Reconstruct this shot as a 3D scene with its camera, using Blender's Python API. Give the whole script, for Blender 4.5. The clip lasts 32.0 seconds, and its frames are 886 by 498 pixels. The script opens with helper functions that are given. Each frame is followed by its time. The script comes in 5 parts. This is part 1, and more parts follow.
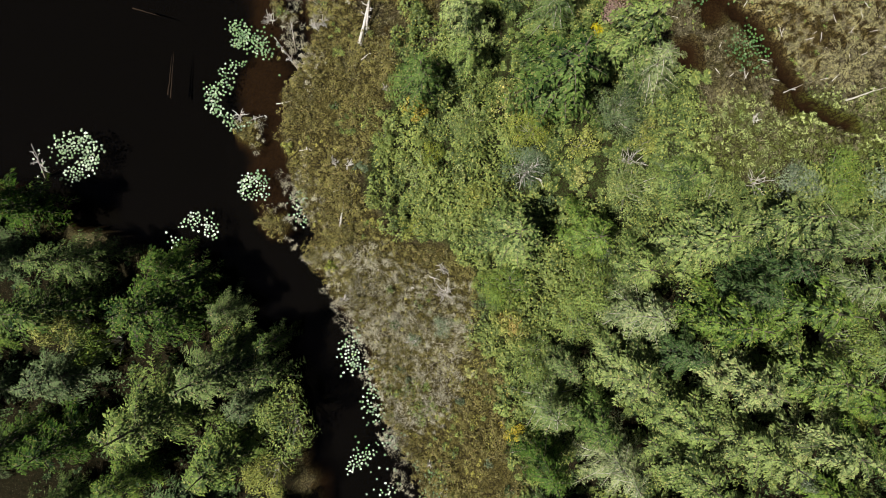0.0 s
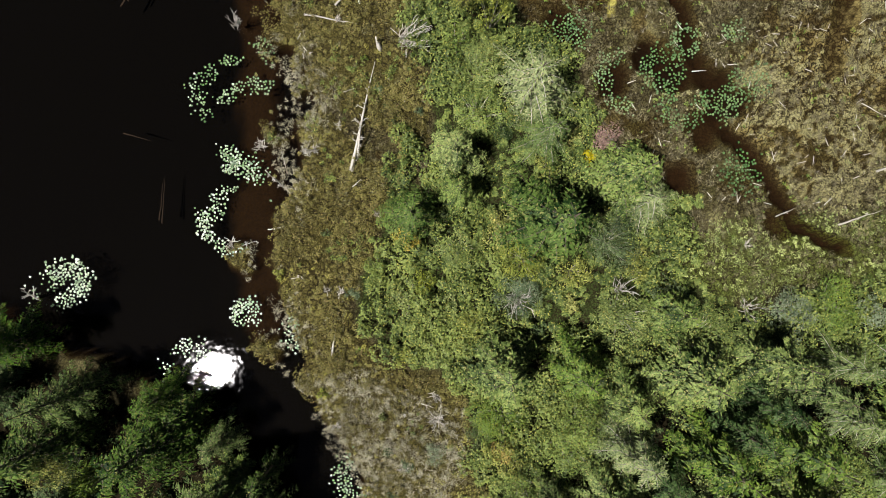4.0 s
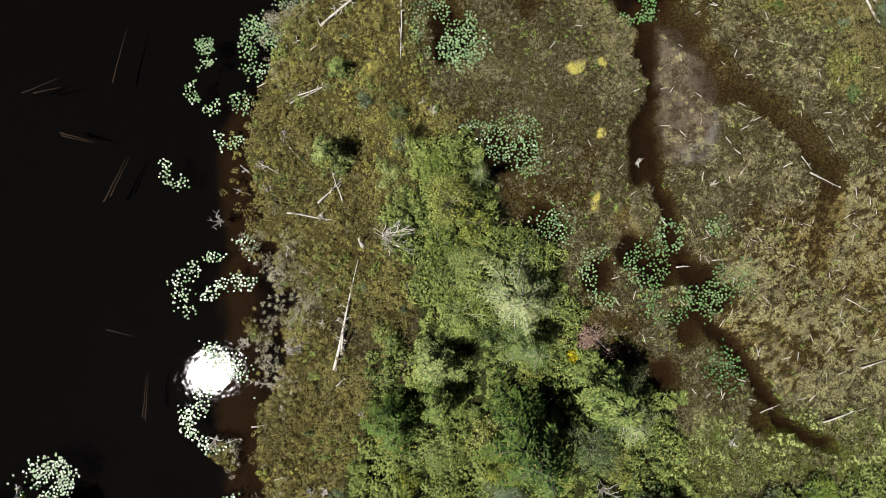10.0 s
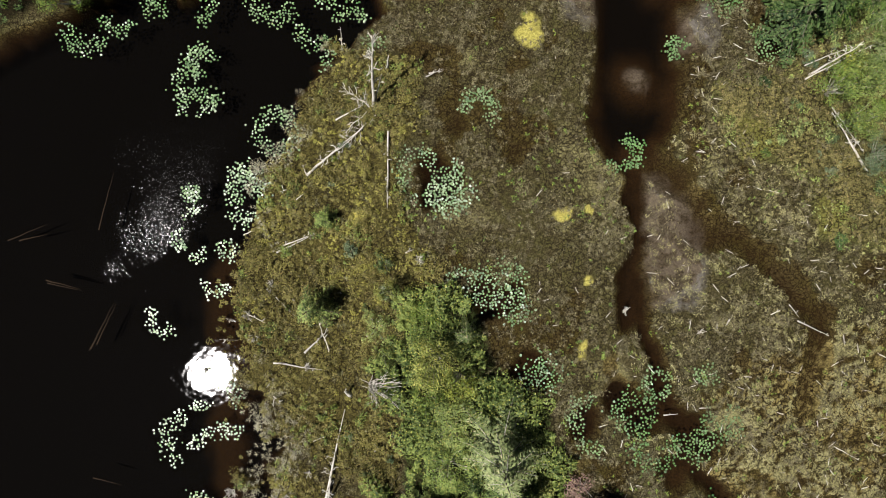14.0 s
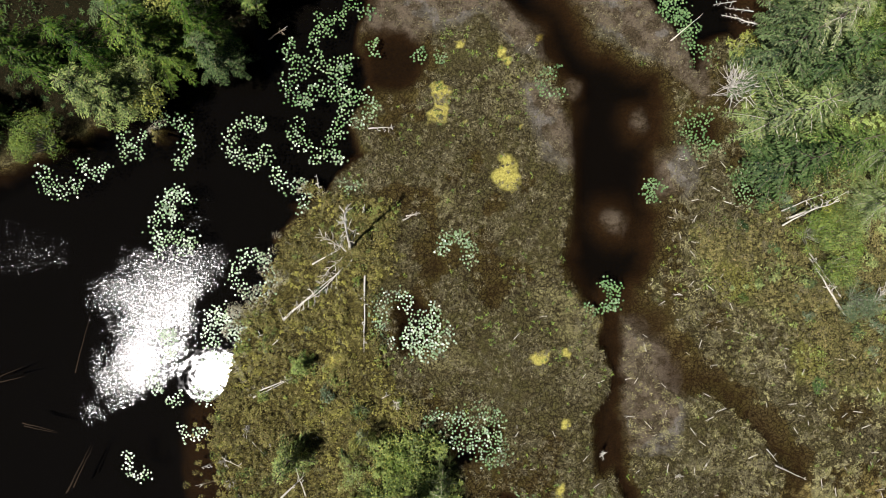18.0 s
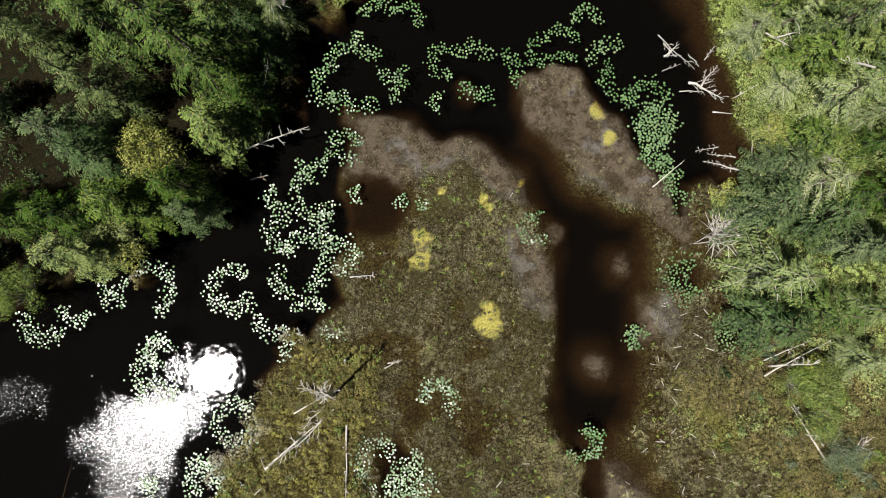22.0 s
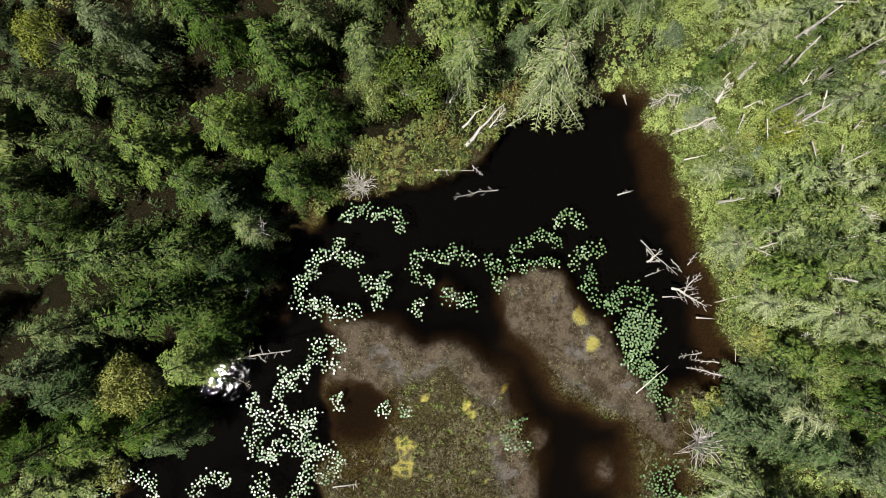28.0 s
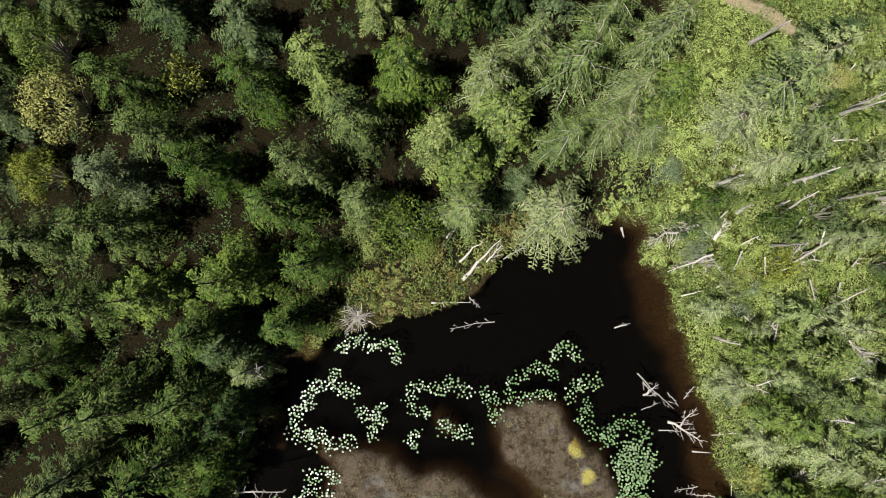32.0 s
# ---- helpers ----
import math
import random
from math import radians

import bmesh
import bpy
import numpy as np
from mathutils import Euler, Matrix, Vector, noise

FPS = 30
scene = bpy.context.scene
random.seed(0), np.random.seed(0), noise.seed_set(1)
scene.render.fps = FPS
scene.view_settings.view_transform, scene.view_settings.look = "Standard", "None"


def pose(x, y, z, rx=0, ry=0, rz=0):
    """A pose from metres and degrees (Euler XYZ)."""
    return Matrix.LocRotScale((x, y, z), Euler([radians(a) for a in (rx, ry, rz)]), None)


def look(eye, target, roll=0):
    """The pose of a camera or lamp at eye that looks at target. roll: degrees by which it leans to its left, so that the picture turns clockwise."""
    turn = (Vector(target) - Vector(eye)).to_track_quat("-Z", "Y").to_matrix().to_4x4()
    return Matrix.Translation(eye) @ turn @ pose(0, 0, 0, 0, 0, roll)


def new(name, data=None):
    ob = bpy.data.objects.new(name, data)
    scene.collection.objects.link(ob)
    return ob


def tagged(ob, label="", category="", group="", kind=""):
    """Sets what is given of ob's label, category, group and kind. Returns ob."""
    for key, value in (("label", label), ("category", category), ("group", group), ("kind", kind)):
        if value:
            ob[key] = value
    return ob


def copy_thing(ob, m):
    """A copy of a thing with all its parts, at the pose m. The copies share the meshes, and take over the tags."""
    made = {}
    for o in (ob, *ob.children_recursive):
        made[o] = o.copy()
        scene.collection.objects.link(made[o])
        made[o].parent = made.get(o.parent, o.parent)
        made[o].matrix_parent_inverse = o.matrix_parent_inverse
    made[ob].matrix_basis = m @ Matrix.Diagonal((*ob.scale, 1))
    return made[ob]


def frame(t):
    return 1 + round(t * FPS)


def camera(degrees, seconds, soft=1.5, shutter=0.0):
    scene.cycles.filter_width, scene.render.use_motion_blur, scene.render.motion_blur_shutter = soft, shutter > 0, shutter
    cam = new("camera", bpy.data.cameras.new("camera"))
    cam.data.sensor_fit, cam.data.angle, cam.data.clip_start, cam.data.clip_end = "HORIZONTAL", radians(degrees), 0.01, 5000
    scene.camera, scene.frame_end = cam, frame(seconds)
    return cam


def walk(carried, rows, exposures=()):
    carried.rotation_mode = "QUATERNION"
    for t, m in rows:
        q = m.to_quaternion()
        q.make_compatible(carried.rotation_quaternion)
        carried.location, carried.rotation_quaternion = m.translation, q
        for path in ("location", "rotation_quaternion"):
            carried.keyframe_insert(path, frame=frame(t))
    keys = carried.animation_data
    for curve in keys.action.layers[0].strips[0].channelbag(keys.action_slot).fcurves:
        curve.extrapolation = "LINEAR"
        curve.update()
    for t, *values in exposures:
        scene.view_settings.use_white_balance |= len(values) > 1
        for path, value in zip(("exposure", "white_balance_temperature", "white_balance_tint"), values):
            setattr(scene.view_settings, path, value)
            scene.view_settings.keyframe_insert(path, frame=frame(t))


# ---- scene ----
# The flight: seconds, east, north and heading of a drone that hovers 42 m over the pond and looks straight down.
cam = camera(72, 32.0, soft=0.75)
PATH = [
    (0, 0.024, -0.003, 1.24),
    (1, 0.064, 2.042, 1.05),
    (2, 0.155, 4.182, 0.99),
    (3, 0.252, 6.393, 0.99),
    (3.5, 0.300, 7.511, 1.00),
    (5.5, 0.775, 11.984, 1.05),
    (6, 0.853, 13.126, 1.03),
    (7, 0.990, 15.385, 0.99),
    (8, 1.073, 17.631, 0.92),
    (9, 1.178, 19.880, 0.85),
    (10, 1.290, 22.166, 0.84),
    (11, 1.384, 24.560, 0.79),
    (12, 1.522, 27.118, 0.74),
    (13, 1.741, 29.757, 0.73),
    (14, 2.049, 32.355, 0.73),
    (14.5, 2.227, 33.623, 0.75),
    (16.5, 2.942, 38.554, 0.73),
    (17, 3.141, 39.769, 0.72),
    (18, 3.502, 42.217, 0.70),
    (19, 3.779, 44.706, 0.69),
    (20, 4.021, 47.258, 0.67),
    (21, 4.318, 49.856, 0.62),
    (22, 4.635, 52.351, 0.56),
    (23, 4.838, 54.660, 0.45),
    (24, 5.062, 56.903, 0.37),
    (25, 5.286, 59.223, 0.38),
    (25.5, 5.369, 60.450, 0.37),
    (27.5, 5.653, 65.390, 0.19),
    (28, 5.719, 66.583, 0.27),
    (29, 5.827, 68.897, 0.46),
    (30, 5.871, 71.135, 0.59),
    (31, 5.869, 73.370, 0.66),
    (32, 5.880, 75.624, 0.69),
]
walk(cam, [(t, pose(x, y, 42, 0.47, 0.15, turn)) for t, x, y, turn in PATH])

# ---- world, sun, exposure ----
SUN_WAY = Vector((-0.377, -0.200, 1.0)).normalized()
scene.view_settings.exposure = 0.80
world = bpy.data.worlds.new("sky")
scene.world = world
world.use_nodes = True
sky = world.node_tree.nodes.new("ShaderNodeTexSky")
sky.sky_type, sky.sun_disc = "NISHITA", False
sky.air_density, sky.dust_density, sky.ozone_density = 0.08, 0.05, 1.0
sky.sun_elevation = math.asin(SUN_WAY.z)
sky.sun_rotation = math.atan2(SUN_WAY.x, SUN_WAY.y)
backdrop_node = world.node_tree.nodes["Background"]
backdrop_node.inputs["Strength"].default_value = 0.05
world.node_tree.links.new(sky.outputs["Color"], backdrop_node.inputs["Color"])
sun = new("sun", bpy.data.lights.new("sun", "SUN"))
sun.data.energy, sun.data.angle, sun.data.color = 5.0, radians(0.53), (1.0, 0.95, 0.93)
sun.matrix_world = look(SUN_WAY * 100, (0, 0, 0))


# ---- materials ----
def material(name):
    m = bpy.data.materials.new(name)
    m.use_nodes = True
    m.node_tree.nodes.clear()
    return m, m.node_tree


def node(tree, kind, inputs=None, **settings):
    n = tree.nodes.new(kind)
    for key, value in settings.items():
        setattr(n, key, value)
    for key, value in (inputs or {}).items():
        if isinstance(value, bpy.types.NodeSocket):
            tree.links.new(value, n.inputs[key])
        else:
            n.inputs[key].default_value = value
    return n


def mixed(tree, fac, a, b, blend="MIX"):
    n = node(tree, "ShaderNodeMix", data_type="RGBA", blend_type=blend)
    for index, value in ((0, fac), (6, a), (7, b)):
        if isinstance(value, bpy.types.NodeSocket):
            tree.links.new(value, n.inputs[index])
        elif index == 0:
            n.inputs[0].default_value = value
        else:
            n.inputs[index].default_value = (*value, 1)
    return n.outputs[2]


def ramp(tree, value, low, high, to_low=0.0, to_high=1.0):
    return node(tree, "ShaderNodeMapRange", {"Value": value, "From Min": low, "From Max": high, "To Min": to_low, "To Max": to_high}).outputs[0]


def noise_of(tree, where, scale, detail=3.0, rough=0.6):
    return node(tree, "ShaderNodeTexNoise", {"Vector": where, "Scale": scale, "Detail": detail, "Roughness": rough}).outputs[0]


def finish(tree, colour, rough=0.6, specular=0.3, bump=None, bump_strength=0.3, bump_distance=0.02, through_light=0.0):
    inputs = {"Base Color": colour if isinstance(colour, bpy.types.NodeSocket) else (*colour, 1), "Roughness": rough, "Specular IOR Level": specular}
    if bump is not None:
        inputs["Normal"] = node(tree, "ShaderNodeBump", {"Height": bump, "Strength": bump_strength, "Distance": bump_distance}).outputs[0]
    shader = node(tree, "ShaderNodeBsdfPrincipled", inputs).outputs[0]
    if through_light:
        glow = node(tree, "ShaderNodeBsdfTranslucent", {"Color": inputs["Base Color"]}).outputs[0]
        shader = node(tree, "ShaderNodeMixShader", {0: through_light, 1: shader, 2: glow}).outputs[0]
    node(tree, "ShaderNodeOutputMaterial", {"Surface": shader})


def leaf_material(name, dark, light, old, rough=0.55, specular=0.18, old_share=0.08, patch=0.5, clump=2.2, sheer=0.05):
    """Foliage: each leaf its own shade between dark and light, a few old ones, patches at branch size, and a tint per plant."""
    m, tree = material(name)
    geo = node(tree, "ShaderNodeNewGeometry")
    each = geo.outputs["Random Per Island"]
    plant = node(tree, "ShaderNodeObjectInfo").outputs["Random"]
    where = geo.outputs["Position"]
    patchy = noise_of(tree, where, patch, 2.0)
    tuft = ramp(tree, noise_of(tree, where, clump, 3.0, 0.7), 0.32, 0.68)
    fac = node(tree, "ShaderNodeMath", {0: each, 1: ramp(tree, patchy, 0.3, 0.7)}, operation="ADD").outputs[0]
    fac = node(tree, "ShaderNodeMath", {0: fac, 1: tuft}, operation="ADD").outputs[0]
    dark, light = [(c[0], c[1], c[2] * 1.12) for c in (dark, light)]
    colour = mixed(tree, ramp(tree, fac, 0.85, 2.15), dark, light)
    aged = node(tree, "ShaderNodeMath", {0: noise_of(tree, where, 7.3, 1.0), 1: 0.72 - old_share}, operation="GREATER_THAN").outputs[0]
    colour = mixed(tree, aged, colour, old)
    hue = node(tree, "ShaderNodeHueSaturation", {"Color": colour, "Hue": ramp(tree, plant, 0, 1, 0.485, 0.512), "Saturation": ramp(tree, plant, 0, 1, 0.85, 1.1), "Value": ramp(tree, plant, 1, 0, 0.75, 1.25)})
    finish(tree, hue.outputs[0], rough, specular, through_light=sheer)
    return m


def wood_material(name, dark, light, scale=3.0, moss=None):
    m, tree = material(name)
    where = node(tree, "ShaderNodeTexCoord").outputs["Object"]
    plant = node(tree, "ShaderNodeObjectInfo").outputs["Random"]
    grain = noise_of(tree, node(tree, "ShaderNodeMapping", {"Vector": where, "Scale": (scale * 4, scale * 4, scale)}).outputs[0], 1.5, 4.0)
    blot = noise_of(tree, where, 1.3, 2.0)
    colour = mixed(tree, ramp(tree, grain, 0.3, 0.7), dark, light)
    colour = mixed(tree, ramp(tree, blot, 0.5, 0.75, 0, 0.6), colour, moss or dark)
    hue = node(tree, "ShaderNodeHueSaturation", {"Color": colour, "Value": ramp(tree, plant, 0, 1, 0.75, 1.2)})
    finish(tree, hue.outputs[0], 0.8, 0.2, grain, 0.5, 0.01)
    return m


SPRUCE = leaf_material("spruce_needles", (0.006, 0.019, 0.003), (0.084, 0.138, 0.024), (0.16, 0.16, 0.05), specular=0.08, sheer=0.04)
FIR = leaf_material("fir_needles", (0.012, 0.030, 0.004), (0.150, 0.212, 0.040), (0.22, 0.22, 0.06), specular=0.12, sheer=0.05)
HEMLOCK = leaf_material("hemlock_needles", (0.040, 0.066, 0.016), (0.165, 0.218, 0.060), (0.24, 0.23, 0.10))
DARKFIR = leaf_material("cedar_sprays", (0.008, 0.021, 0.005), (0.078, 0.122, 0.036), (0.13, 0.14, 0.06), specular=0.08, sheer=0.04)
ALDER = leaf_material("alder_leaves", (0.045, 0.075, 0.014), (0.180, 0.240, 0.050), (0.28, 0.27, 0.06))
LIME = leaf_material("lime_green_leaves", (0.085, 0.105, 0.016), (0.255, 0.285, 0.055), (0.36, 0.32, 0.06))
YELLOW = leaf_material("yellowing_leaves", (0.170, 0.150, 0.016), (0.420, 0.350, 0.035), (0.35, 0.22, 0.04))
GREYGREEN = leaf_material("grey_green_leaves", (0.040, 0.064, 0.028), (0.140, 0.185, 0.085), (0.22, 0.22, 0.13))
PALEPINE = leaf_material("pine_needles", (0.040, 0.066, 0.020), (0.190, 0.255, 0.068), (0.28, 0.29, 0.13))
RUSSET = leaf_material("russet_leaves", (0.080, 0.050, 0.030), (0.200, 0.130, 0.085), (0.16, 0.15, 0.05))
THICKET = leaf_material("thicket_leaves", (0.032, 0.054, 0.011), (0.172, 0.212, 0.048), (0.30, 0.28, 0.07), patch=0.35)
SLOPE = leaf_material("slope_leaves", (0.052, 0.082, 0.016), (0.350, 0.425, 0.115), (0.38, 0.38, 0.15), old_share=0.02, patch=0.35)
OLIVE = leaf_material("sweet_gale_leaves", (0.048, 0.043, 0.012), (0.185, 0.165, 0.045), (0.24, 0.18, 0.08), patch=0.5)
MOSSY = leaf_material("bog_moss", (0.110, 0.110, 0.018), (0.280, 0.260, 0.055), (0.34, 0.30, 0.10), patch=0.6)
SEDGE = leaf_material("brown_sedge", (0.040, 0.033, 0.015), (0.168, 0.146, 0.074), (0.26, 0.24, 0.14), patch=0.6)
STRAW = leaf_material("straw_sedge", (0.090, 0.085, 0.027), (0.315, 0.295, 0.122), (0.36, 0.34, 0.18), patch=0.9)
TWIGS = leaf_material("grey_twigs", (0.085, 0.081, 0.043), (0.295, 0.285, 0.165), (0.20, 0.19, 0.08))
PAD = leaf_material("lily_pad_leaf", (0.034, 0.082, 0.020), (0.110, 0.200, 0.060), (0.22, 0.22, 0.07), rough=0.39, specular=0.6, old_share=0.02, patch=1.2, sheer=0.02)
DARKLIMB = wood_material("brown_limbs", (0.05, 0.045, 0.03), (0.15, 0.135, 0.10))
BARK = wood_material("conifer_bark", (0.06, 0.045, 0.032), (0.20, 0.17, 0.13))
LIMB = wood_material("lichen_limbs", (0.20, 0.19, 0.15), (0.46, 0.44, 0.37))
SILVER = wood_material("weathered_dead_wood", (0.26, 0.245, 0.21), (0.60, 0.57, 0.51))
GREYWOOD = wood_material("grey_dead_wood", (0.24, 0.225, 0.195), (0.54, 0.515, 0.46), moss=(0.16, 0.16, 0.08))
SUNKWOOD = wood_material("waterlogged_wood", (0.010, 0.007, 0.005), (0.026, 0.019, 0.013))


def ground_material():
    """Bog floor: peat, sedge lawn, moss, mud and forest duff with canopy shade in its colour, told apart by what grows
    there.
    """
    m, tree = material("bog_floor")
    geo = node(tree, "ShaderNodeNewGeometry")
    where = geo.outputs["Position"]
    fine = noise_of(tree, where, 6.0, 6.0, 0.7)
    mid = noise_of(tree, where, 1.1, 4.0)
    wide = noise_of(tree, where, 0.22, 3.0)
    speck = noise_of(tree, where, 22.0, 2.0)

    def zone(name):
        return node(tree, "ShaderNodeAttribute", attribute_name=name).outputs["Fac"]

    grit = noise_of(tree, where, 13.0, 4.0, 0.75)
    litter = ramp(tree, node(tree, "ShaderNodeMath", {0: fine, 1: grit}, operation="ADD").outputs[0], 0.80, 1.20)

    def look_of(dark, light):
        if isinstance(dark, tuple):
            dark, light = (dark[0], dark[1], dark[2] * 0.85), (light[0], light[1], light[2] * 0.85)
        return mixed(tree, litter, dark, light)

    crack = node(tree, "ShaderNodeTexVoronoi", {"Vector": node(tree, "ShaderNodeVectorMath", {0: where, 1: node(tree, "ShaderNodeVectorMath", {0: node(tree, "ShaderNodeTexNoise", {"Vector": where, "Scale": 2.5}).outputs["Color"], "Scale": 0.55}, operation="SCALE").outputs[0]}, operation="ADD").outputs[0], "Scale": 3.3}, feature="DISTANCE_TO_EDGE").outputs["Distance"]
    sedge = mixed(tree, ramp(tree, mid, 0.38, 0.62), look_of((0.016, 0.013, 0.007), (0.088, 0.074, 0.042)), look_of((0.020, 0.018, 0.008), (0.094, 0.086, 0.038)))
    colour = mixed(tree, ramp(tree, wide, 0.55, 0.7, 0, 0.5), sedge, look_of((0.040, 0.035, 0.024), (0.130, 0.116, 0.080)))
    cracks = node(tree, "ShaderNodeMath", {0: ramp(tree, crack, 0.13, 0.03), 1: ramp(tree, wide, 0.36, 0.50, 0.55, 1.0)}, operation="MULTIPLY").outputs[0]
    for name, dark, light in (
        ("olive", (0.022, 0.019, 0.007), (0.110, 0.096, 0.034)),
        ("green", (0.012, 0.019, 0.006), (0.045, 0.060, 0.020)),
        ("bright", (0.024, 0.034, 0.008), (0.120, 0.145, 0.038)),
        ("heath", (0.030, 0.028, 0.011), (0.130, 0.120, 0.052)),
        ("moss", (0.060, 0.060, 0.018), (0.165, 0.158, 0.050)),
        # forest litter, its tone taken near black to carry the shade between crowns
        ("shaded_duff", (0.004, 0.004, 0.002), (0.014, 0.013, 0.007)),
        ("hummock", (0.085, 0.078, 0.036), (0.330, 0.305, 0.170)),
        ("mud", (0.060, 0.054, 0.042), (0.165, 0.150, 0.120)),
        ("algae", (0.170, 0.150, 0.040), (0.470, 0.430, 0.130)),
        ("path", (0.200, 0.165, 0.115), (0.330, 0.285, 0.210)),
        # These two bed tones hold the light lost in the brown water as colour.
        ("dimmed_silt", (0.012, 0.0070, 0.0040), (0.030, 0.018, 0.010)),
        ("dimmed_deep", (0.0015, 0.0015, 0.0016), (0.0031, 0.0029, 0.0030)),
    ):
        if name == "dimmed_silt":
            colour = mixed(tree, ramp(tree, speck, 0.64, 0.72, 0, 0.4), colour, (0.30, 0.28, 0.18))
        if name == "mud":
            colour = mixed(tree, cracks, colour, (0.016, 0.012, 0.006))
            bare = ramp(tree, noise_of(tree, where, 0.9, 7.0, 0.68), 0.45, 0.55)
            dark, light = mixed(tree, bare, (0.026, 0.022, 0.015), (0.080, 0.072, 0.061)), mixed(tree, bare, (0.092, 0.082, 0.062), (0.160, 0.148, 0.128))
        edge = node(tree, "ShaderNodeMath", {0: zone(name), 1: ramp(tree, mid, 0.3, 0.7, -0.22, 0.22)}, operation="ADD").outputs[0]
        colour = mixed(tree, ramp(tree, edge, 0.25, 0.75) if name not in ("dimmed_silt", "dimmed_deep") else zone(name), colour, look_of(dark, light))
    relief = node(tree, "ShaderNodeMath", {0: fine, 1: speck}, operation="ADD").outputs[0]
    finish(tree, colour, 0.9, 0.02, relief, 0.9, 0.10)
    return m


def water_material():
    """Still, tea-brown bog water: a glossy skin over a clear body; in one reach the wind ruffles it."""
    m, tree = material("bog_water")
    where = node(tree, "ShaderNodeNewGeometry").outputs["Position"]
    drift = ramp(tree, noise_of(tree, where, 0.4, 4.0), 0.3, 0.7, -0.38, 0.38)

    def reach_of(x, y, a, b, turn):
        near = node(tree, "ShaderNodeMapping", {"Vector": where, "Location": (x, y, 0), "Rotation": (0, 0, radians(turn)), "Scale": (a, b, 1)}, vector_type="TEXTURE").outputs[0]
        far = node(tree, "ShaderNodeVectorMath", {0: near}, operation="LENGTH").outputs["Value"]
        return node(tree, "ShaderNodeMath", {0: far, 1: drift}, operation="ADD").outputs[0]

    gust = reach_of(-16.2, 37.6, 6.5, 2.5, 62)
    for x, y, a, b, turn, faint in ((-17.0, 40.2, 4.6, 2.2, 20, 0.05), (-25.5, 42.4, 6.5, 3.0, 10, 0.62)):
        one = node(tree, "ShaderNodeMath", {0: reach_of(x, y, a, b, turn), 1: faint}, operation="ADD").outputs[0]
        gust = node(tree, "ShaderNodeMath", {0: gust, 1: one}, operation="MINIMUM").outputs[0]
    slow = noise_of(tree, where, 0.8, 2.0)
    facet = node(tree, "ShaderNodeTexVoronoi", {"Vector": where, "Scale": 19.0}).outputs["Color"]
    single = node(tree, "ShaderNodeMath", {0: gust, 1: ramp(tree, node(tree, "ShaderNodeSeparateXYZ", {0: facet}).outputs[2], 0, 1, -0.30, 0.42)}, operation="ADD").outputs[0]
    ruffled = ramp(tree, single, 1.0, 0.82)
    tilt = node(tree, "ShaderNodeVectorMath", {0: facet, 1: (0.5, 0.5, 0.5)}, operation="SUBTRACT").outputs[0]
    tilt = node(tree, "ShaderNodeVectorMath", {0: tilt, 1: (2, 2, 0)}, operation="MULTIPLY").outputs[0]
    steep = node(tree, "ShaderNodeVectorMath", {0: tilt, 1: tilt}, operation="DOT_PRODUCT").outputs["Value"]
    tilt = node(tree, "ShaderNodeVectorMath", {0: tilt, "Scale": ramp(tree, steep, 0, 2, 0.5, 1.0)}, operation="SCALE").outputs[0]
    tilt = node(tree, "ShaderNodeVectorMath", {0: tilt, "Scale": ramp(tree, ruffled, 0, 1, 0, 0.095)}, operation="SCALE").outputs[0]
    gentle = node(tree, "ShaderNodeBump", {"Height": slow, "Strength": 1.0, "Distance": 0.009}).outputs[0]
    normal = node(tree, "ShaderNodeVectorMath", {0: node(tree, "ShaderNodeVectorMath", {0: gentle, 1: tilt}, operation="ADD").outputs[0]}, operation="NORMALIZE").outputs[0]
    skin = node(tree, "ShaderNodeBsdfGlossy", distribution="BECKMANN", inputs={"Color": (1, 1, 1, 1), "Roughness": ramp(tree, ruffled, 0, 1, 0.084, 0.225), "Normal": normal}).outputs[0]
    body = node(tree, "ShaderNodeBsdfTransparent", {"Color": (0.88, 0.82, 0.74, 1)}).outputs[0]
    gloss = node(tree, "ShaderNodeFresnel", {"IOR": 1.33}).outputs[0]
    node(tree, "ShaderNodeOutputMaterial", {"Surface": node(tree, "ShaderNodeMixShader", {0: gloss, 1: body, 2: skin}).outputs[0]})
    return m


GROUND, WATER = ground_material(), water_material()


# ---- builders ----
def quads(name, points, faces, mat):
    """A mesh from numpy rows of points and of four-cornered (or three-cornered) faces."""
    mesh = bpy.data.meshes.new(name)
    points, faces = np.asarray(points, np.float32), np.asarray(faces, np.int32)
    corners = faces.shape[1]
    mesh.vertices.add(len(points))
    mesh.vertices.foreach_set("co", points.ravel())
    mesh.loops.add(faces.size)
    mesh.loops.foreach_set("vertex_index", faces.ravel())
    mesh.polygons.add(len(faces))
    mesh.polygons.foreach_set("loop_start", np.arange(0, faces.size, corners, dtype=np.int32))
    mesh.polygons.foreach_set("loop_total", np.full(len(faces), corners, np.int32))
    mesh.update(calc_edges=True)
    mesh.materials.append(mat)
    return mesh


def part(name, mesh, parent, label=""):
    ob = new(name, mesh)
    ob.parent = parent
    return tagged(ob, label) if label else ob


def unit(v):
    return v / np.maximum(np.linalg.norm(v, axis=-1, keepdims=True), 1e-9)


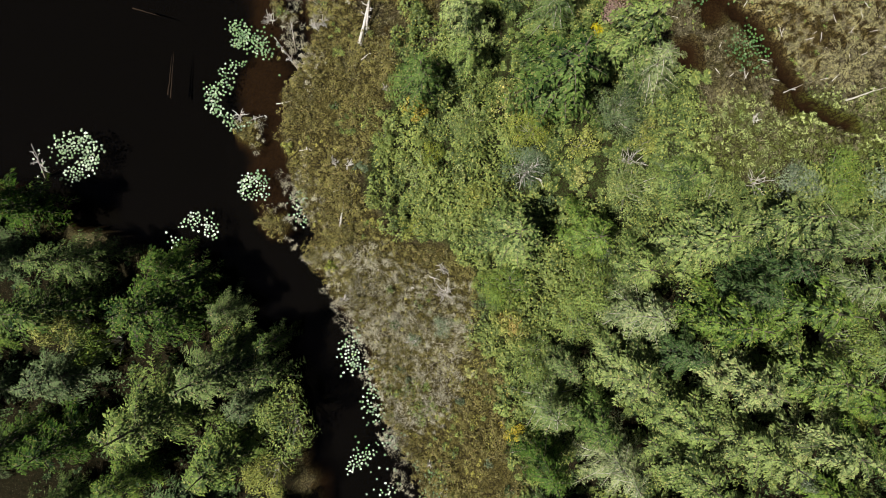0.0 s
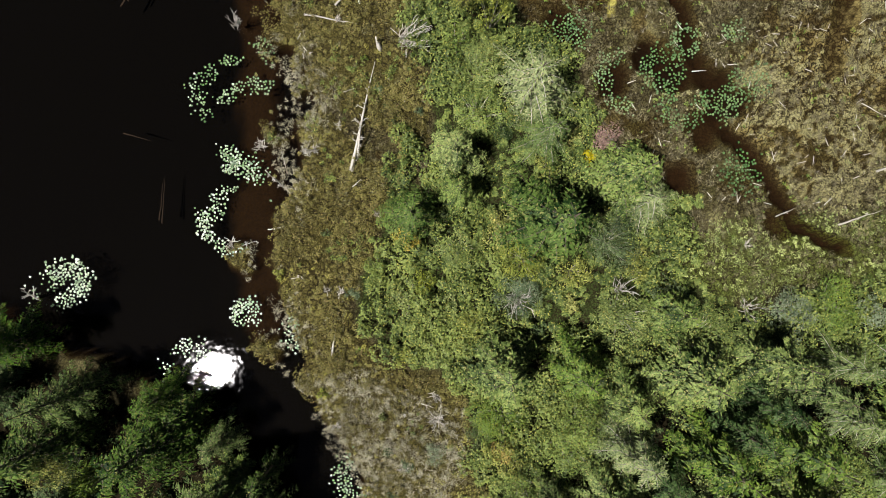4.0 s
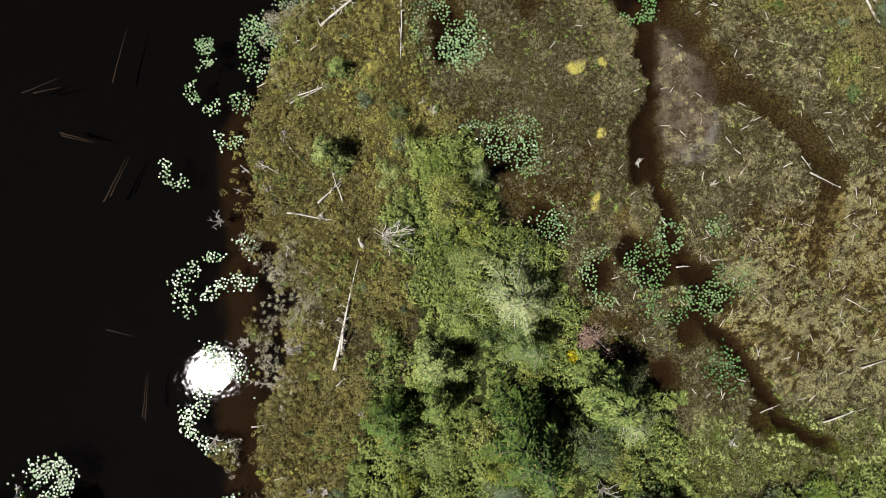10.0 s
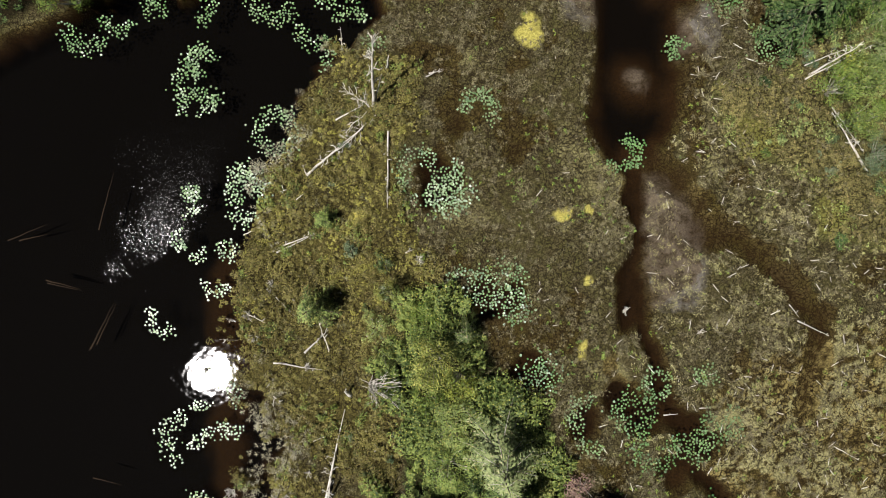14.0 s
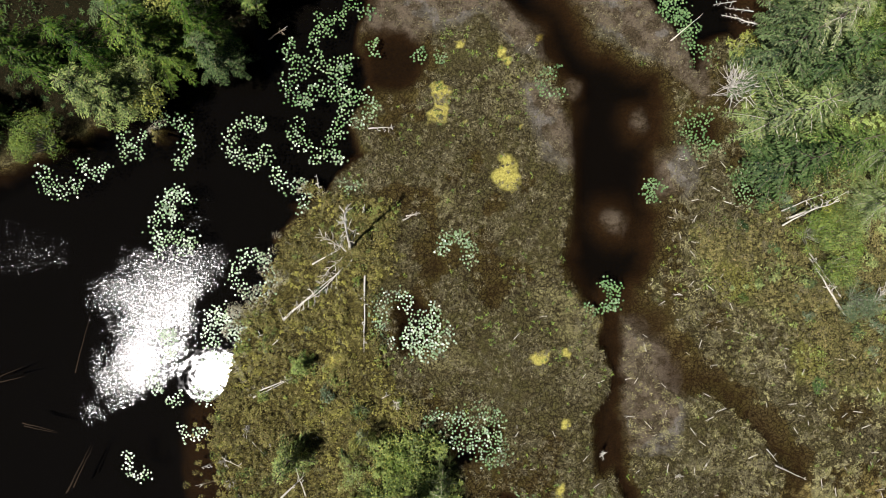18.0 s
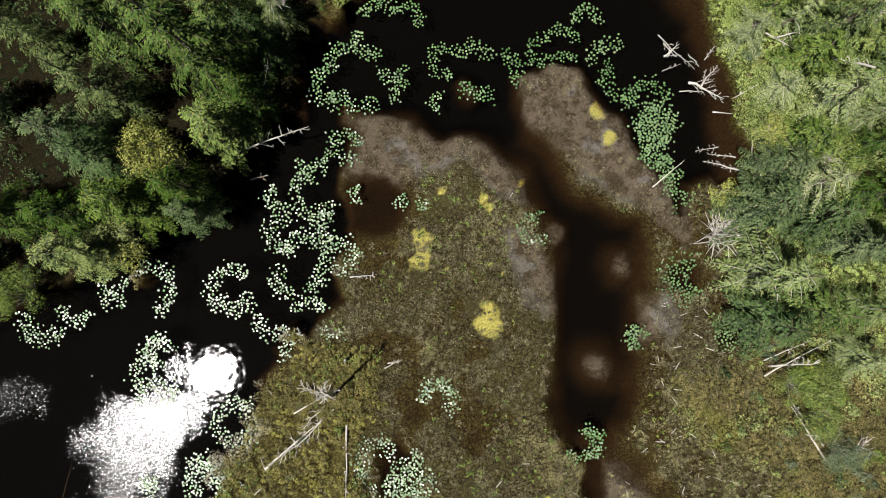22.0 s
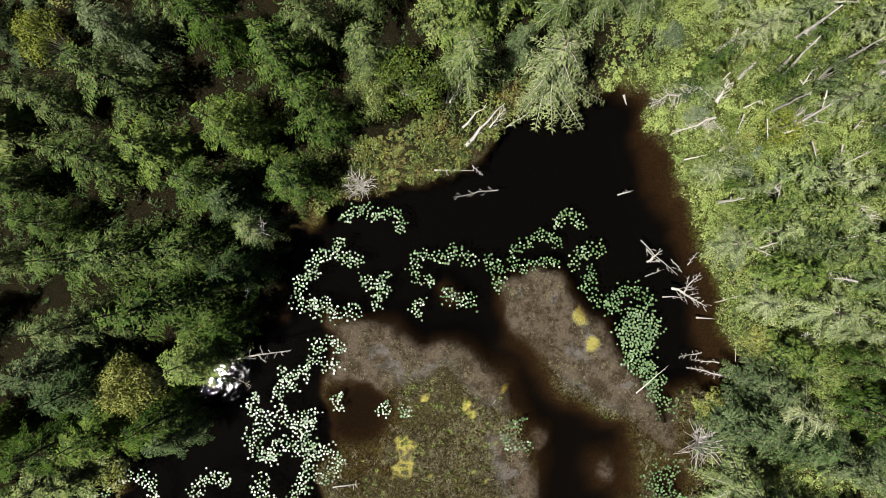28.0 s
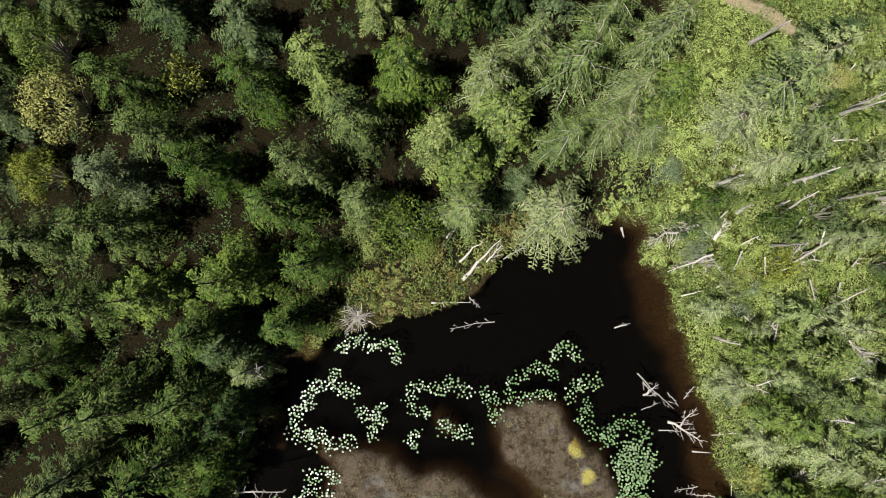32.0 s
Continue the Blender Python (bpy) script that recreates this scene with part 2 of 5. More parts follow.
def leaves(at, way, up, length, width, sag=0.15, slim=False):
    """One folded four-cornered leaf at each point: base, two sides, tip; slim: a three-cornered blade."""
    way = unit(way)
    side = unit(np.cross(way, up))
    lift = unit(np.cross(side, way))
    length, width = np.broadcast_to(length, len(at))[:, None], np.broadcast_to(width, len(at))[:, None]
    if slim:
        p = np.stack([at + side * width / 2, at + way * length - lift * length * sag, at - side * width / 2], 1)
        return p.reshape(-1, 3), np.arange(3 * len(at)).reshape(-1, 3)
    mid = at + way * length * 0.45
    p = np.stack([at, mid + side * width / 2 - lift * width * 0.18, at + way * length - lift * length * sag, mid - side * width / 2 - lift * width * 0.18], 1)
    return p.reshape(-1, 3), np.arange(4 * len(at)).reshape(-1, 4)


def tubes(lines, radii, sides=5):
    """Tapered round limbs along lines, each an array of points with its radii. Returns points and faces."""
    points, faces, start = [], [], 0
    turn = np.arange(sides) * 2 * np.pi / sides
    for line, radius in zip(lines, radii):
        line = np.asarray(line, float)
        way = unit(np.gradient(line, axis=0))
        side = unit(np.cross(way, np.where(np.abs(way[:, 2:]) > 0.9, (1.0, 0, 0), (0, 0, 1.0))))
        other = np.cross(way, side)
        ring = line[:, None] + np.asarray(radius)[:, None, None] * (np.cos(turn)[None, :, None] * side[:, None] + np.sin(turn)[None, :, None] * other[:, None])
        points.append(ring.reshape(-1, 3))
        n = len(line)
        a = start + (np.arange(n - 1)[:, None] * sides + np.arange(sides)).ravel()
        b = start + (np.arange(n - 1)[:, None] * sides + (np.arange(sides) + 1) % sides).ravel()
        faces.append(np.stack([a, b, b + sides, a + sides], 1))
        start += n * sides
    return np.concatenate(points), np.concatenate(faces)


def bent(start, end, sag=0.0, wobble=0.0, steps=6, rng=None):
    s = np.linspace(0, 1, steps)[:, None]
    line = np.asarray(start) * (1 - s) + np.asarray(end) * s
    line[:, 2] -= (sag * s * s)[:, 0]
    if wobble and rng is not None:
        line[1:-1] += rng.normal(0, wobble, (steps - 2, 3))
    return line


def conifer_meshes(seed, h, r, mat, droop=0.3, rise=0.25, whorls=10, frond=0.46, step=0.20, leaf=(0.23, 0.115), bare=0.15, limb_mat=None):
    """Crown and trunk of a conifer: whorls of drooping boughs, each a flat plume of side fronds set with needle sprays."""
    limb_mat = limb_mat or DARKLIMB
    rng = np.random.default_rng(seed)
    at, way, up, limb_lines, limb_radii = [], [], [], [], []
    trunk = bent((0, 0, 0), (0, 0, h), 0, 0.05, 7, rng)
    rising = np.array([0, 0, 1.0])
    lop = rng.uniform(0, 6.28)
    for k in range(whorls):
        f = min(max(0.10 + 0.88 * (k + rng.uniform(-0.35, 0.35)) / whorls, 0.08), 0.985)
        reach = r * (1 - f) ** 0.82 * min(1.0, 0.62 + 1.7 * f) + 0.14
        count = 6 if f < 0.35 else 5 if f < 0.85 else 4
        first = rng.uniform(0, 6.28)
        for b in range(count):
            if rng.random() < 0.07:
                continue
            a = first + b * 2 * np.pi / count + rng.normal(0, 0.2)
            out = np.array([np.cos(a), np.sin(a), 0.0])
            across = np.array([-out[1], out[0], 0])
            size = reach * rng.choice((0.6, 0.85, 1.0, 1.2)) * rng.uniform(0.88, 1.1) * (1 + 0.12 * np.cos(a - lop))
            climb = rise * (0.2 + f) + rng.normal(0, 0.09)
            fall = droop * (1.25 - 0.6 * f) + climb * 0.4
            sway = rng.normal(0, 0.12)
            root = np.array([np.interp(f * h, trunk[:, 2], trunk[:, 0]), np.interp(f * h, trunk[:, 2], trunk[:, 1]), f * h])

            def spot(t):
                return root + size * (out * t + across * sway * t * t + rising * (climb * t - fall * t * t))

            limb_lines.append(np.array([spot(t) for t in (0, 0.5, 1.0)]) - rising * 0.02)
            limb_radii.append(np.linspace(0.014 + 0.012 * size, 0.008, 3))
            for t in np.arange(bare if size > 0.8 else 0.05, 1.0, step / max(size, 0.3)):
                tangent = unit(out + across * 2 * sway * t + rising * (climb - 2 * fall * t))
                normal = unit(np.cross(tangent, across))
                normal = normal if normal[2] > 0 else -normal
                full = min(frond * (0.6 + 0.28 * size), size * 0.5) * (0.16 + 0.95 * np.sin(np.pi * (0.2 + 0.76 * t)))
                for hand in (-1, 1):
                    long = full * rng.uniform(0.65, 1.2)
                    turn = rng.uniform(0.6, 1.05)
                    d = unit(tangent * np.cos(turn) + across * hand * np.sin(turn) - normal * rng.uniform(0.05, 0.3))
                    side = unit(np.cross(normal, d))
                    n = max(2, int(long / 0.115))
                    u = (np.arange(n) + 0.4) / n
                    lean = np.where(np.arange(n) % 2, 0.62, -0.62)[:, None] * rng.uniform(0.7, 1.25, (n, 1))
                    lean[-1] = 0
                    at.append(spot(t) + d * (long * u)[:, None] * 0.85 + rng.normal(0, 0.012, (n, 3)))
                    way.append(d + side * lean + normal * rng.normal(-0.05, 0.12, (n, 1)))
                    up.append(normal + across * hand * 0.18 + rng.normal(0, 0.16, (n, 3)))
            at.append(spot(0.97)[None]), way.append((tangent)[None]), up.append(normal[None])
    at, way, up = np.concatenate(at), np.concatenate(way), np.concatenate(up)
    n = len(at)
    crown = quads("crown", *leaves(at, way, up, leaf[0] * rng.uniform(0.75, 1.3, n), leaf[1] * rng.uniform(0.75, 1.3, n), slim=True), mat)
    limbs = tubes(limb_lines, limb_radii, 3)
    stem = tubes([trunk], [np.linspace(0.013 * h + 0.02, 0.02, 7)], 7)
    return crown, quads("branch_frame", *limbs, limb_mat), quads("trunk", *stem, BARK)


def broadleaf_meshes(seed, h, r, mat, lobes=9, leaf=(0.12, 0.082), dense=1.0, flat=0.8):
    """A leafy crown of several rounded clumps on forked stems."""
    rng = np.random.default_rng(seed)
    at, way, up, lines, radii = [], [], [], [], []
    for k in range(lobes):
        a, d = rng.uniform(0, 6.28), r * 0.82 * np.sqrt((k + 0.3) / lobes) * rng.uniform(0.8, 1.1)
        size = r * rng.uniform(0.17, 0.44)
        c = np.array([d * np.cos(a), d * np.sin(a), max(h - size * flat - h * 0.40 * (d / r) ** 2 - rng.uniform(0, 0.28) * h, size * 0.4)])
        n = int(dense * 105 * size * size + 26)
        v = unit(rng.normal(0, 1, (n, 3)))
        v[:, 2] = np.where(v[:, 2] < -0.25, -v[:, 2], v[:, 2])
        bulge = 1 + 0.16 * np.sin(v[:, 0] * 5 + k) * np.cos(v[:, 1] * 6 + 2 * k)
        at.append(c + v * np.array([size, size, size * flat]) * (bulge * rng.uniform(0.72, 1.06, n))[:, None])
        spin = rng.normal(0, 1, (n, 3))
        way.append(spin - v * np.sum(spin * v, 1, keepdims=True) + v * 0.15)
        up.append(v + np.array([0, 0, 0.45]) + rng.normal(0, 0.3, (n, 3)))
        lines.append(bent((0, 0, 0.0), c, -0.1, 0.05, 4, rng))
        radii.append(np.linspace(0.02 + 0.012 * h, 0.012, 4))
    at, way, up = np.concatenate(at), np.concatenate(way), np.concatenate(up)
    n = len(at)
    crown = quads("crown", *leaves(at, way, up, leaf[0] * rng.uniform(0.6, 1.3, n), leaf[1] * rng.uniform(0.7, 1.3, n)), mat)
    return crown, quads("stem_frame", *tubes(lines, radii, 4), LIMB)


TEMPLATES = {}


def plant(kind, name, label, category, group, maker, names, x, y, z, size, tall, turn):
    """One plant: an Empty at its foot with its parts, copied from the first of its kind."""
    if kind not in TEMPLATES:
        root = new(name)
        for part_name, mesh in zip(names, maker()):
            made = part(part_name, mesh, root)
            if part_name in ("branch_frame", "stem_frame"):
                tagged(made, kind="stuff")
        tagged(root, label, category, group)
        root.matrix_basis = pose(x, y, z, 0, 0, turn) @ Matrix.Diagonal((size, size, tall, 1))
        TEMPLATES[kind] = root
        return root
    m = pose(x, y, z, 0, 0, turn)
    thing = copy_thing(TEMPLATES[kind], m)
    thing.scale = (size, size, tall)
    return thing


STANDING = []
pick = random.Random(5)
CONIFERS = {
    "spruce": (SPRUCE, dict(droop=0.55, rise=0.34, whorls=10, frond=0.46, bare=0.16), "dark green spruce with drooping whorled branches"),
    "fir": (FIR, dict(droop=0.34, rise=0.36, whorls=9, frond=0.56, bare=0.12, leaf=(0.22, 0.13)), "mid-green bushy fir with layered branches"),
    "hemlock": (HEMLOCK, dict(limb_mat=LIMB, droop=0.46, rise=0.26, whorls=11, frond=0.42, bare=0.10, leaf=(0.22, 0.095)), "pale green feathery hemlock with lichen-grey limbs"),
    "pine": (PALEPINE, dict(droop=0.24, rise=0.32, whorls=9, frond=0.42, bare=0.14, leaf=(0.22, 0.10), limb_mat=LIMB), "grey-green young pine with open branches"),
    "cedar": (DARKFIR, dict(droop=0.42, rise=0.32, whorls=10, frond=0.50, bare=0.14, leaf=(0.21, 0.125)), "dull dark grey-green cedar with dense sprays"),
}


def conifer(kind, x, y, h, r, z=0.25):
    """A conifer of height h and crown radius r; three shapes of each kind."""
    mat, shape, label = CONIFERS[kind]
    shape_no = pick.randrange(3)
    tall = 9.0 if r > 1.9 else 4.0
    wide = tall * (0.30 + 0.03 * shape_no)
    if tall < 9:
        shape = dict(shape, whorls=7, frond=shape["frond"] * 0.72, step=0.17, leaf=(0.18, 0.095))
        label = "young " + label
    STANDING.append((x, y, r))
    return plant((kind, tall, shape_no), kind + "_tree", label, "conifer tree", "conifers round the pond",
                 lambda: conifer_meshes(len(TEMPLATES) * 7 + 11, tall, wide, mat, **shape), ("crown", "branch_frame", "trunk"),
                 x, y, z - 0.15, r / wide, h / tall, pick.uniform(0, 360))


BUSHES = {
    "alder": (ALDER, "leafy green alder bush with rounded clumps"),
    "lime": (LIME, "yellow-green rounded leafy bush"),
    "yellow": (YELLOW, "bush with yellowing autumn leaves"),
    "grey": (GREYGREEN, "dull grey-green willow bush"),
    "russet": (RUSSET, "reddish-brown leafy bog shrub"),
    "dark": (DARKFIR, "dense dark green bush"),
}


def bush(kind, x, y, h, r, z=0.1):
    mat, label = BUSHES[kind]
    shape_no = pick.randrange(2)
    tall, wide, lobes = (0.9, 0.6, 7) if r < 0.9 else (2.0, 1.25, 12) if r < 1.6 else (4.5, 2.1, 24)
    STANDING.append((x, y, r * 0.8))
    return plant(("bush", kind, tall, shape_no), kind + "_bush", label, "bush", "bushes on the bog",
                 lambda: broadleaf_meshes(len(TEMPLATES) * 5 + 3, tall, wide, mat, lobes + 2 * shape_no, dense=2.3), ("crown", "stem_frame"),
                 x, y, z - 0.05, r / wide, h / tall, pick.uniform(0, 360))


# ---- the ground: where land, mud and water lie ----
def smooth(v, low, high):
    s = np.clip((v - low) / (high - low), 0, 1)
    return s * s * (3 - 2 * s)


def inside(px, py, outline):
    """Signed distance to a closed outline: positive within."""
    pts = np.array(outline, float)
    best, odd = np.full(px.shape, 1e9), np.zeros(px.shape, bool)
    for (ax, ay), (bx, by) in zip(pts, np.roll(pts, -1, 0)):
        dx, dy = bx - ax, by - ay
        s = np.clip(((px - ax) * dx + (py - ay) * dy) / (dx * dx + dy * dy + 1e-9), 0, 1)
        best = np.minimum(best, (px - ax - s * dx) ** 2 + (py - ay - s * dy) ** 2)
        if dy:
            odd ^= ((ay > py) != (by > py)) & (px < (py - ay) / dy * dx + ax)
    return np.where(odd, 1, -1) * np.sqrt(best)


def along(px, py, line):
    """Distance to an open line."""
    best = np.full(px.shape, 1e9)
    for (ax, ay), (bx, by) in zip(line[:-1], line[1:]):
        dx, dy = bx - ax, by - ay
        s = np.clip(((px - ax) * dx + (py - ay) * dy) / (dx * dx + dy * dy + 1e-9), 0, 1)
        best = np.minimum(best, (px - ax - s * dx) ** 2 + (py - ay - s * dy) ** 2)
    return np.sqrt(best)


def lattice(ix, iy, salt):
    v = np.sin(ix * 127.1 + iy * 311.7 + salt * 74.7) * 43758.5453
    return v - np.floor(v)


def rough(px, py, scale, salt=0, octaves=3):
    """Soft random field, about -1 to 1."""
    total, amount, norm = 0.0, 1.0, 0.0
    for o in range(octaves):
        u, v = px / scale, py / scale
        iu, iv = np.floor(u), np.floor(v)
        fu, fv = u - iu, v - iv
        fu, fv = fu * fu * (3 - 2 * fu), fv * fv * (3 - 2 * fv)
        s = salt + 13 * o
        low = lattice(iu, iv, s) * (1 - fu) + lattice(iu + 1, iv, s) * fu
        high = lattice(iu, iv + 1, s) * (1 - fu) + lattice(iu + 1, iv + 1, s) * fu
        total, norm = total + amount * (2 * (low * (1 - fv) + high * fv) - 1), norm + amount
        amount, scale = amount * 0.5, scale * 0.5
    return total / norm


def cells(px, py, size):
    """Distance from each point to the border of its random cell."""
    u, v = px / size, py / size
    iu, iv = np.floor(u), np.floor(v)
    near, next_near = np.full(px.shape, 9.0), np.full(px.shape, 9.0)
    for a in (-1, 0, 1):
        for b in (-1, 0, 1):
            d = np.hypot(iu + a + lattice(iu + a, iv + b, 3) - u, iv + b + lattice(iu + a, iv + b, 8) - v)
            next_near = np.minimum(next_near, np.maximum(d, near))
            near = np.minimum(near, d)
    return (next_near - near) * size


OPEN_WATER = [
    (0.6, -21.3), (-0.1, -16.8), (-3.1, -12.7), (-4.5, -8.3), (-6.8, -4.6), (-9.3, -1), (-8.9, 1.7), (-10, 3.6), (-11.4, 7.5),
    (-11.1, 11), (-9.6, 13.3), (-9.8, 17.2), (-8.3, 19.2), (-10.7, 23.1), (-11.6, 25.8), (-11.7, 29.4), (-11.2, 32.3), (-9.9, 37.8),
    (-7.9, 41.7), (-6.2, 44.9), (-7.8, 43.4), (-6.6, 45.7), (-2, 48.9), (-2.7, 51.2), (-1.5, 53.6), (-2.7, 56.8), (-1.7, 59.9), (-2.3, 62.4), (3.1, 62.5),
    (4.3, 60.8), (9.4, 61.2), (9.4, 65), (12.5, 66), (14.4, 64.7), (17.5, 61.2), (20.4, 57.3), (21.2, 54.6),
]
OPEN_WATER += [
    (21.8, 57), (23, 57.4), (25.5, 57.2), (26.8, 59.3), (25.3, 61.2), (23.9, 64.7), (22.8, 67.4), (21.6, 70.9), (21.4, 72.9),
    (19.8, 75.6), (19.4, 77.4), (17.5, 77.8), (12.4, 76.9), (10.1, 75.2), (8.9, 72.8), (6.2, 71.5), (3.1, 70.7), (-0, 69.9),
    (-3.1, 69.1), (-5.1, 68.1), (-6.2, 65.8), (-5.4, 62.6), (-8.5, 61.7), (-10.8, 57.2), (-14.5, 54.5), (-18, 52.1), (-21.9, 49.6),
    (-25.8, 47.8), (-32.8, 45), (-37.1, 46.1), (-40.8, 14.3), (-40.6, 3.8), (-30.8, 4), (-24.9, 1.4), (-18.9, -0.6), (-15.4, -3.3), (-11.7, -7.7), (-8.9, -12.2), (-7.7, -21.5),
]
EAST_CHANNEL = [
    (2.9, 61.5), (7.6, 60.5), (10.1, 58.6), (11.0, 56.0), (12.5, 52.8), (12.6, 45.8), (11.8, 41.9), (13.6, 39.2), (16.3, 39.2),
    (17.5, 42.3), (18.4, 45.8), (18.6, 50.5), (17.8, 54.0), (14.1, 55.8), (10.9, 59.6), (8.7, 62.7), (2.9, 63),
]
NARROW_CHANNEL = [
    (13.9, 39.8), (15.6, 38.2), (15.5, 33.6), (15, 28.2), (15.5, 30.7), (15.8, 26.8), (17.1, 23.7), (18.6, 20.7), (18.9, 17.9),
    (21.6, 15.9), (25.1, 11.3), (27.8, 9.4),
]
SIDE_CHANNEL = [(15.8, 39.7), (18.5, 37), (20.5, 34.3), (24.8, 31.6), (27.9, 28.1), (27.2, 22.7)]
NORTH_MUD = [
    (-2.3, 61.8), (3.3, 62.1), (7.6, 60.5), (9.8, 58.8), (10.4, 56.3), (8.4, 57), (6.5, 59), (3, 58.5), (1, 57.2), (-2.3, 58.1),
]
EAST_MUD = [(8.8, 54.3), (11, 53.5), (12.8, 50.1), (12.6, 48.5), (10.6, 48.9), (9.6, 51.2)]
ISLAND_MUD = [(9.5, 65.1), (12.5, 66), (14.8, 64.3), (17.9, 60.4), (21.2, 56.2), (21.4, 53.1), (18.3, 55.4), (15.6, 56.9), (12.3, 59.2), (9.8, 61.6)]
STRIP_MUD = [(16.2, 37.9), (18.8, 36.7), (20.1, 32.9), (19.4, 28.8), (16.6, 28.8), (16.3, 31.3)]
GALE_BAND = [
    (-9.3, 19.7), (-2.9, 16.3), (-4, 9.7), (-6.2, 5.7), (-3.4, 1.1), (1.7, -0.7), (2.6, -5.8), (5.8, -11.1), (6.8, -21.2), (-1.3, -21.4),
    (-5.6, -6), (-10.4, 0.5), (-11, 5.5), (-12.8, 18.7), (-13.3, 29.4), (-12.6, 32.3), (-9.6, 40.2), (-5.8, 45.7), (-5.9, 46.5), (0.4, 45.8),
    (0.4, 41.9), (-1.7, 36.3), (1.4, 31.7), (-0.8, 27.8), (-2.7, 24.5), (-0.7, 20.6), (-1.4, 16.3), (-2.5, 13.5),
]
GREY_REEDS = [(-9.4, -0.4), (-6.5, 0.6), (-2.6, -0.8), (1.7, -1.9), (1.9, -7.4), (0, -12), (-3.1, -12.1), (-5.5, -6.7)]
THICKET_AREA = [
    (-3, 19.1), (-0.9, 12.5), (-0.7, 21), (-2.3, 24.5), (-1.6, 30), (4.7, 30.1), (5.5, 24.6), (9.4, 21.9), (10.7, 15.7), (17.3, 12.7), (17.1, 10.1), (17.9, 6.6),
    (21, 5.1), (30.2, 7.7), (39.3, 6.7), (39.6, -20.4), (6.8, -21.2), (2.6, -5.8), (1.7, -0.4), (-3.4, 1.9), (-5.8, 5.7), (-3.6, 10.1),
]
SLOPE_AREA = [
    (19.4, 78.3), (21.4, 73.3), (22.9, 67.4), (25.3, 61.6), (27, 59.3), (26.3, 57.9), (23.6, 56), (24.4, 49), (26, 45.5),
    (21, 44.1), (21, 40.6), (26.9, 37.6), (27.7, 33.7), (31.6, 33), (41.1, 29.1), (47, 47.2), (45.1, 93.6),
    (33.4, 96.6), (23.7, 95.3), (21.8, 88.3), (18, 83.2), (16.1, 78.1),
]
NORTH_BANK = [(-3.1, 69.3), (-0, 70.1), (6.2, 71.7), (10.1, 75.4), (12.4, 77.1), (11.6, 78.7), (7.7, 77.1), (3.5, 75.5), (-0, 74), (-5.5, 71.6)]
MOSS_LAWN = [(15.2, 8.1), (19.8, 11.3), (30.2, 13.1), (35.3, 10.5), (31.5, 6.9), (23.7, 6.7), (19.9, 5.1)]
CRACKED_AREA = [(18.8, 19), (21.8, 24.8), (31.4, 28.1), (40.5, 26.3), (40.6, 13.1), (29, 10.6), (25.1, 12.9)]
TRAIL = [(22.9, 94.9), (25.7, 93), (29.2, 91.3), (32.3, 89.8)]
HUMPS = [(16.8, 51.1, 1.5), (15.5, 44.8, 1.9), (12.5, 54.2, 0.9), (5.9, 64.1, 1.2), (12.3, 54.2, 0.9), (19.6, 48, 1.8)]
POOLS = [(0.8, 36.2, 0.9, 1.2), (-0.1, 55.8, 2.3, 0.95), (5.2, 29.2, 0.8, 1.0), (14.5, 22.6, 1.4, 1.0), (16.3, 21.1, 1.6, 1.0), (18.8, 20.9, 1.0, 0.8), (7.9, 24.6, 1.2, 0.7),
         (7.1, 39.7, 1.2, 0.25), (23.3, 11, 1.2, 0.4), (18.1, 17.2, 1.5, 0.5), (22, 75, 0.5, 0.5), (16.5, 13.9, 1.3, 0.6)]
POOLS += [(5.1, 29.9, 1.4, 0.8), (12, 20.8, 1.2, 0.9), (19.8, 19.8, 1.2, 0.9), (1.8, 37.4, 1.6, 1.0), (8.8, 24.1, 1.0, 0.7), (21.3, 50.7, 1.2, 0.8), (24.5, 47.3, 1.1, 0.8),
          (19.3, 60.5, 1.4, 1.0), (20.3, 58.2, 1.1, 0.9), (21.1, 56, 0.9, 0.8), (6.6, 29.5, 1.0, 0.7), (2.9, 41.5, 0.8, 0.3)]
ISLETS = [(-11.8, 2, 1.3), (-13.5, 7.9, 1.3), (-11.1, 10.9, 0.8), (-11.5, 16.2, 0.7), (-10.9, 24.4, 1.1), (-10, 21.7, 0.9), (-11.1, 16, 0.9), (-11.7, 23.9, 1.3), (-9.5, 20.3, 0.9), (-11.9, 16, 0.7), (-6.3, 47.1, 0.8), (-16.7, 50.7, 0.8), (-3.7, 68.9, 1.2)]
ALGAE = [(8, 47.9, 1.05), (10.2, 35.1, 0.8), (12.2, 35.1, 0.5), (3, 53.1, 0.9), (3.1, 51.9, 0.7), (7.3, 56.4, 0.6), (8, 55.9, 0.4), (4.3, 57.1, 0.45), (10, 57.6, 0.35),
         (-3.8, 34.9, 0.6), (15, 62.2, 1.1), (16.4, 60.6, 0.6), (4.8, 51.2, 0.3), (8.3, 51.7, 0.28), (8.7, 50.8, 0.28), (12.2, 30.5, 0.5), (11.6, 26, 0.45), (11.6, 26.3, 0.5)]


MOSS_A, MOSS_B = (28.4, 35), (23.3, 40.7)


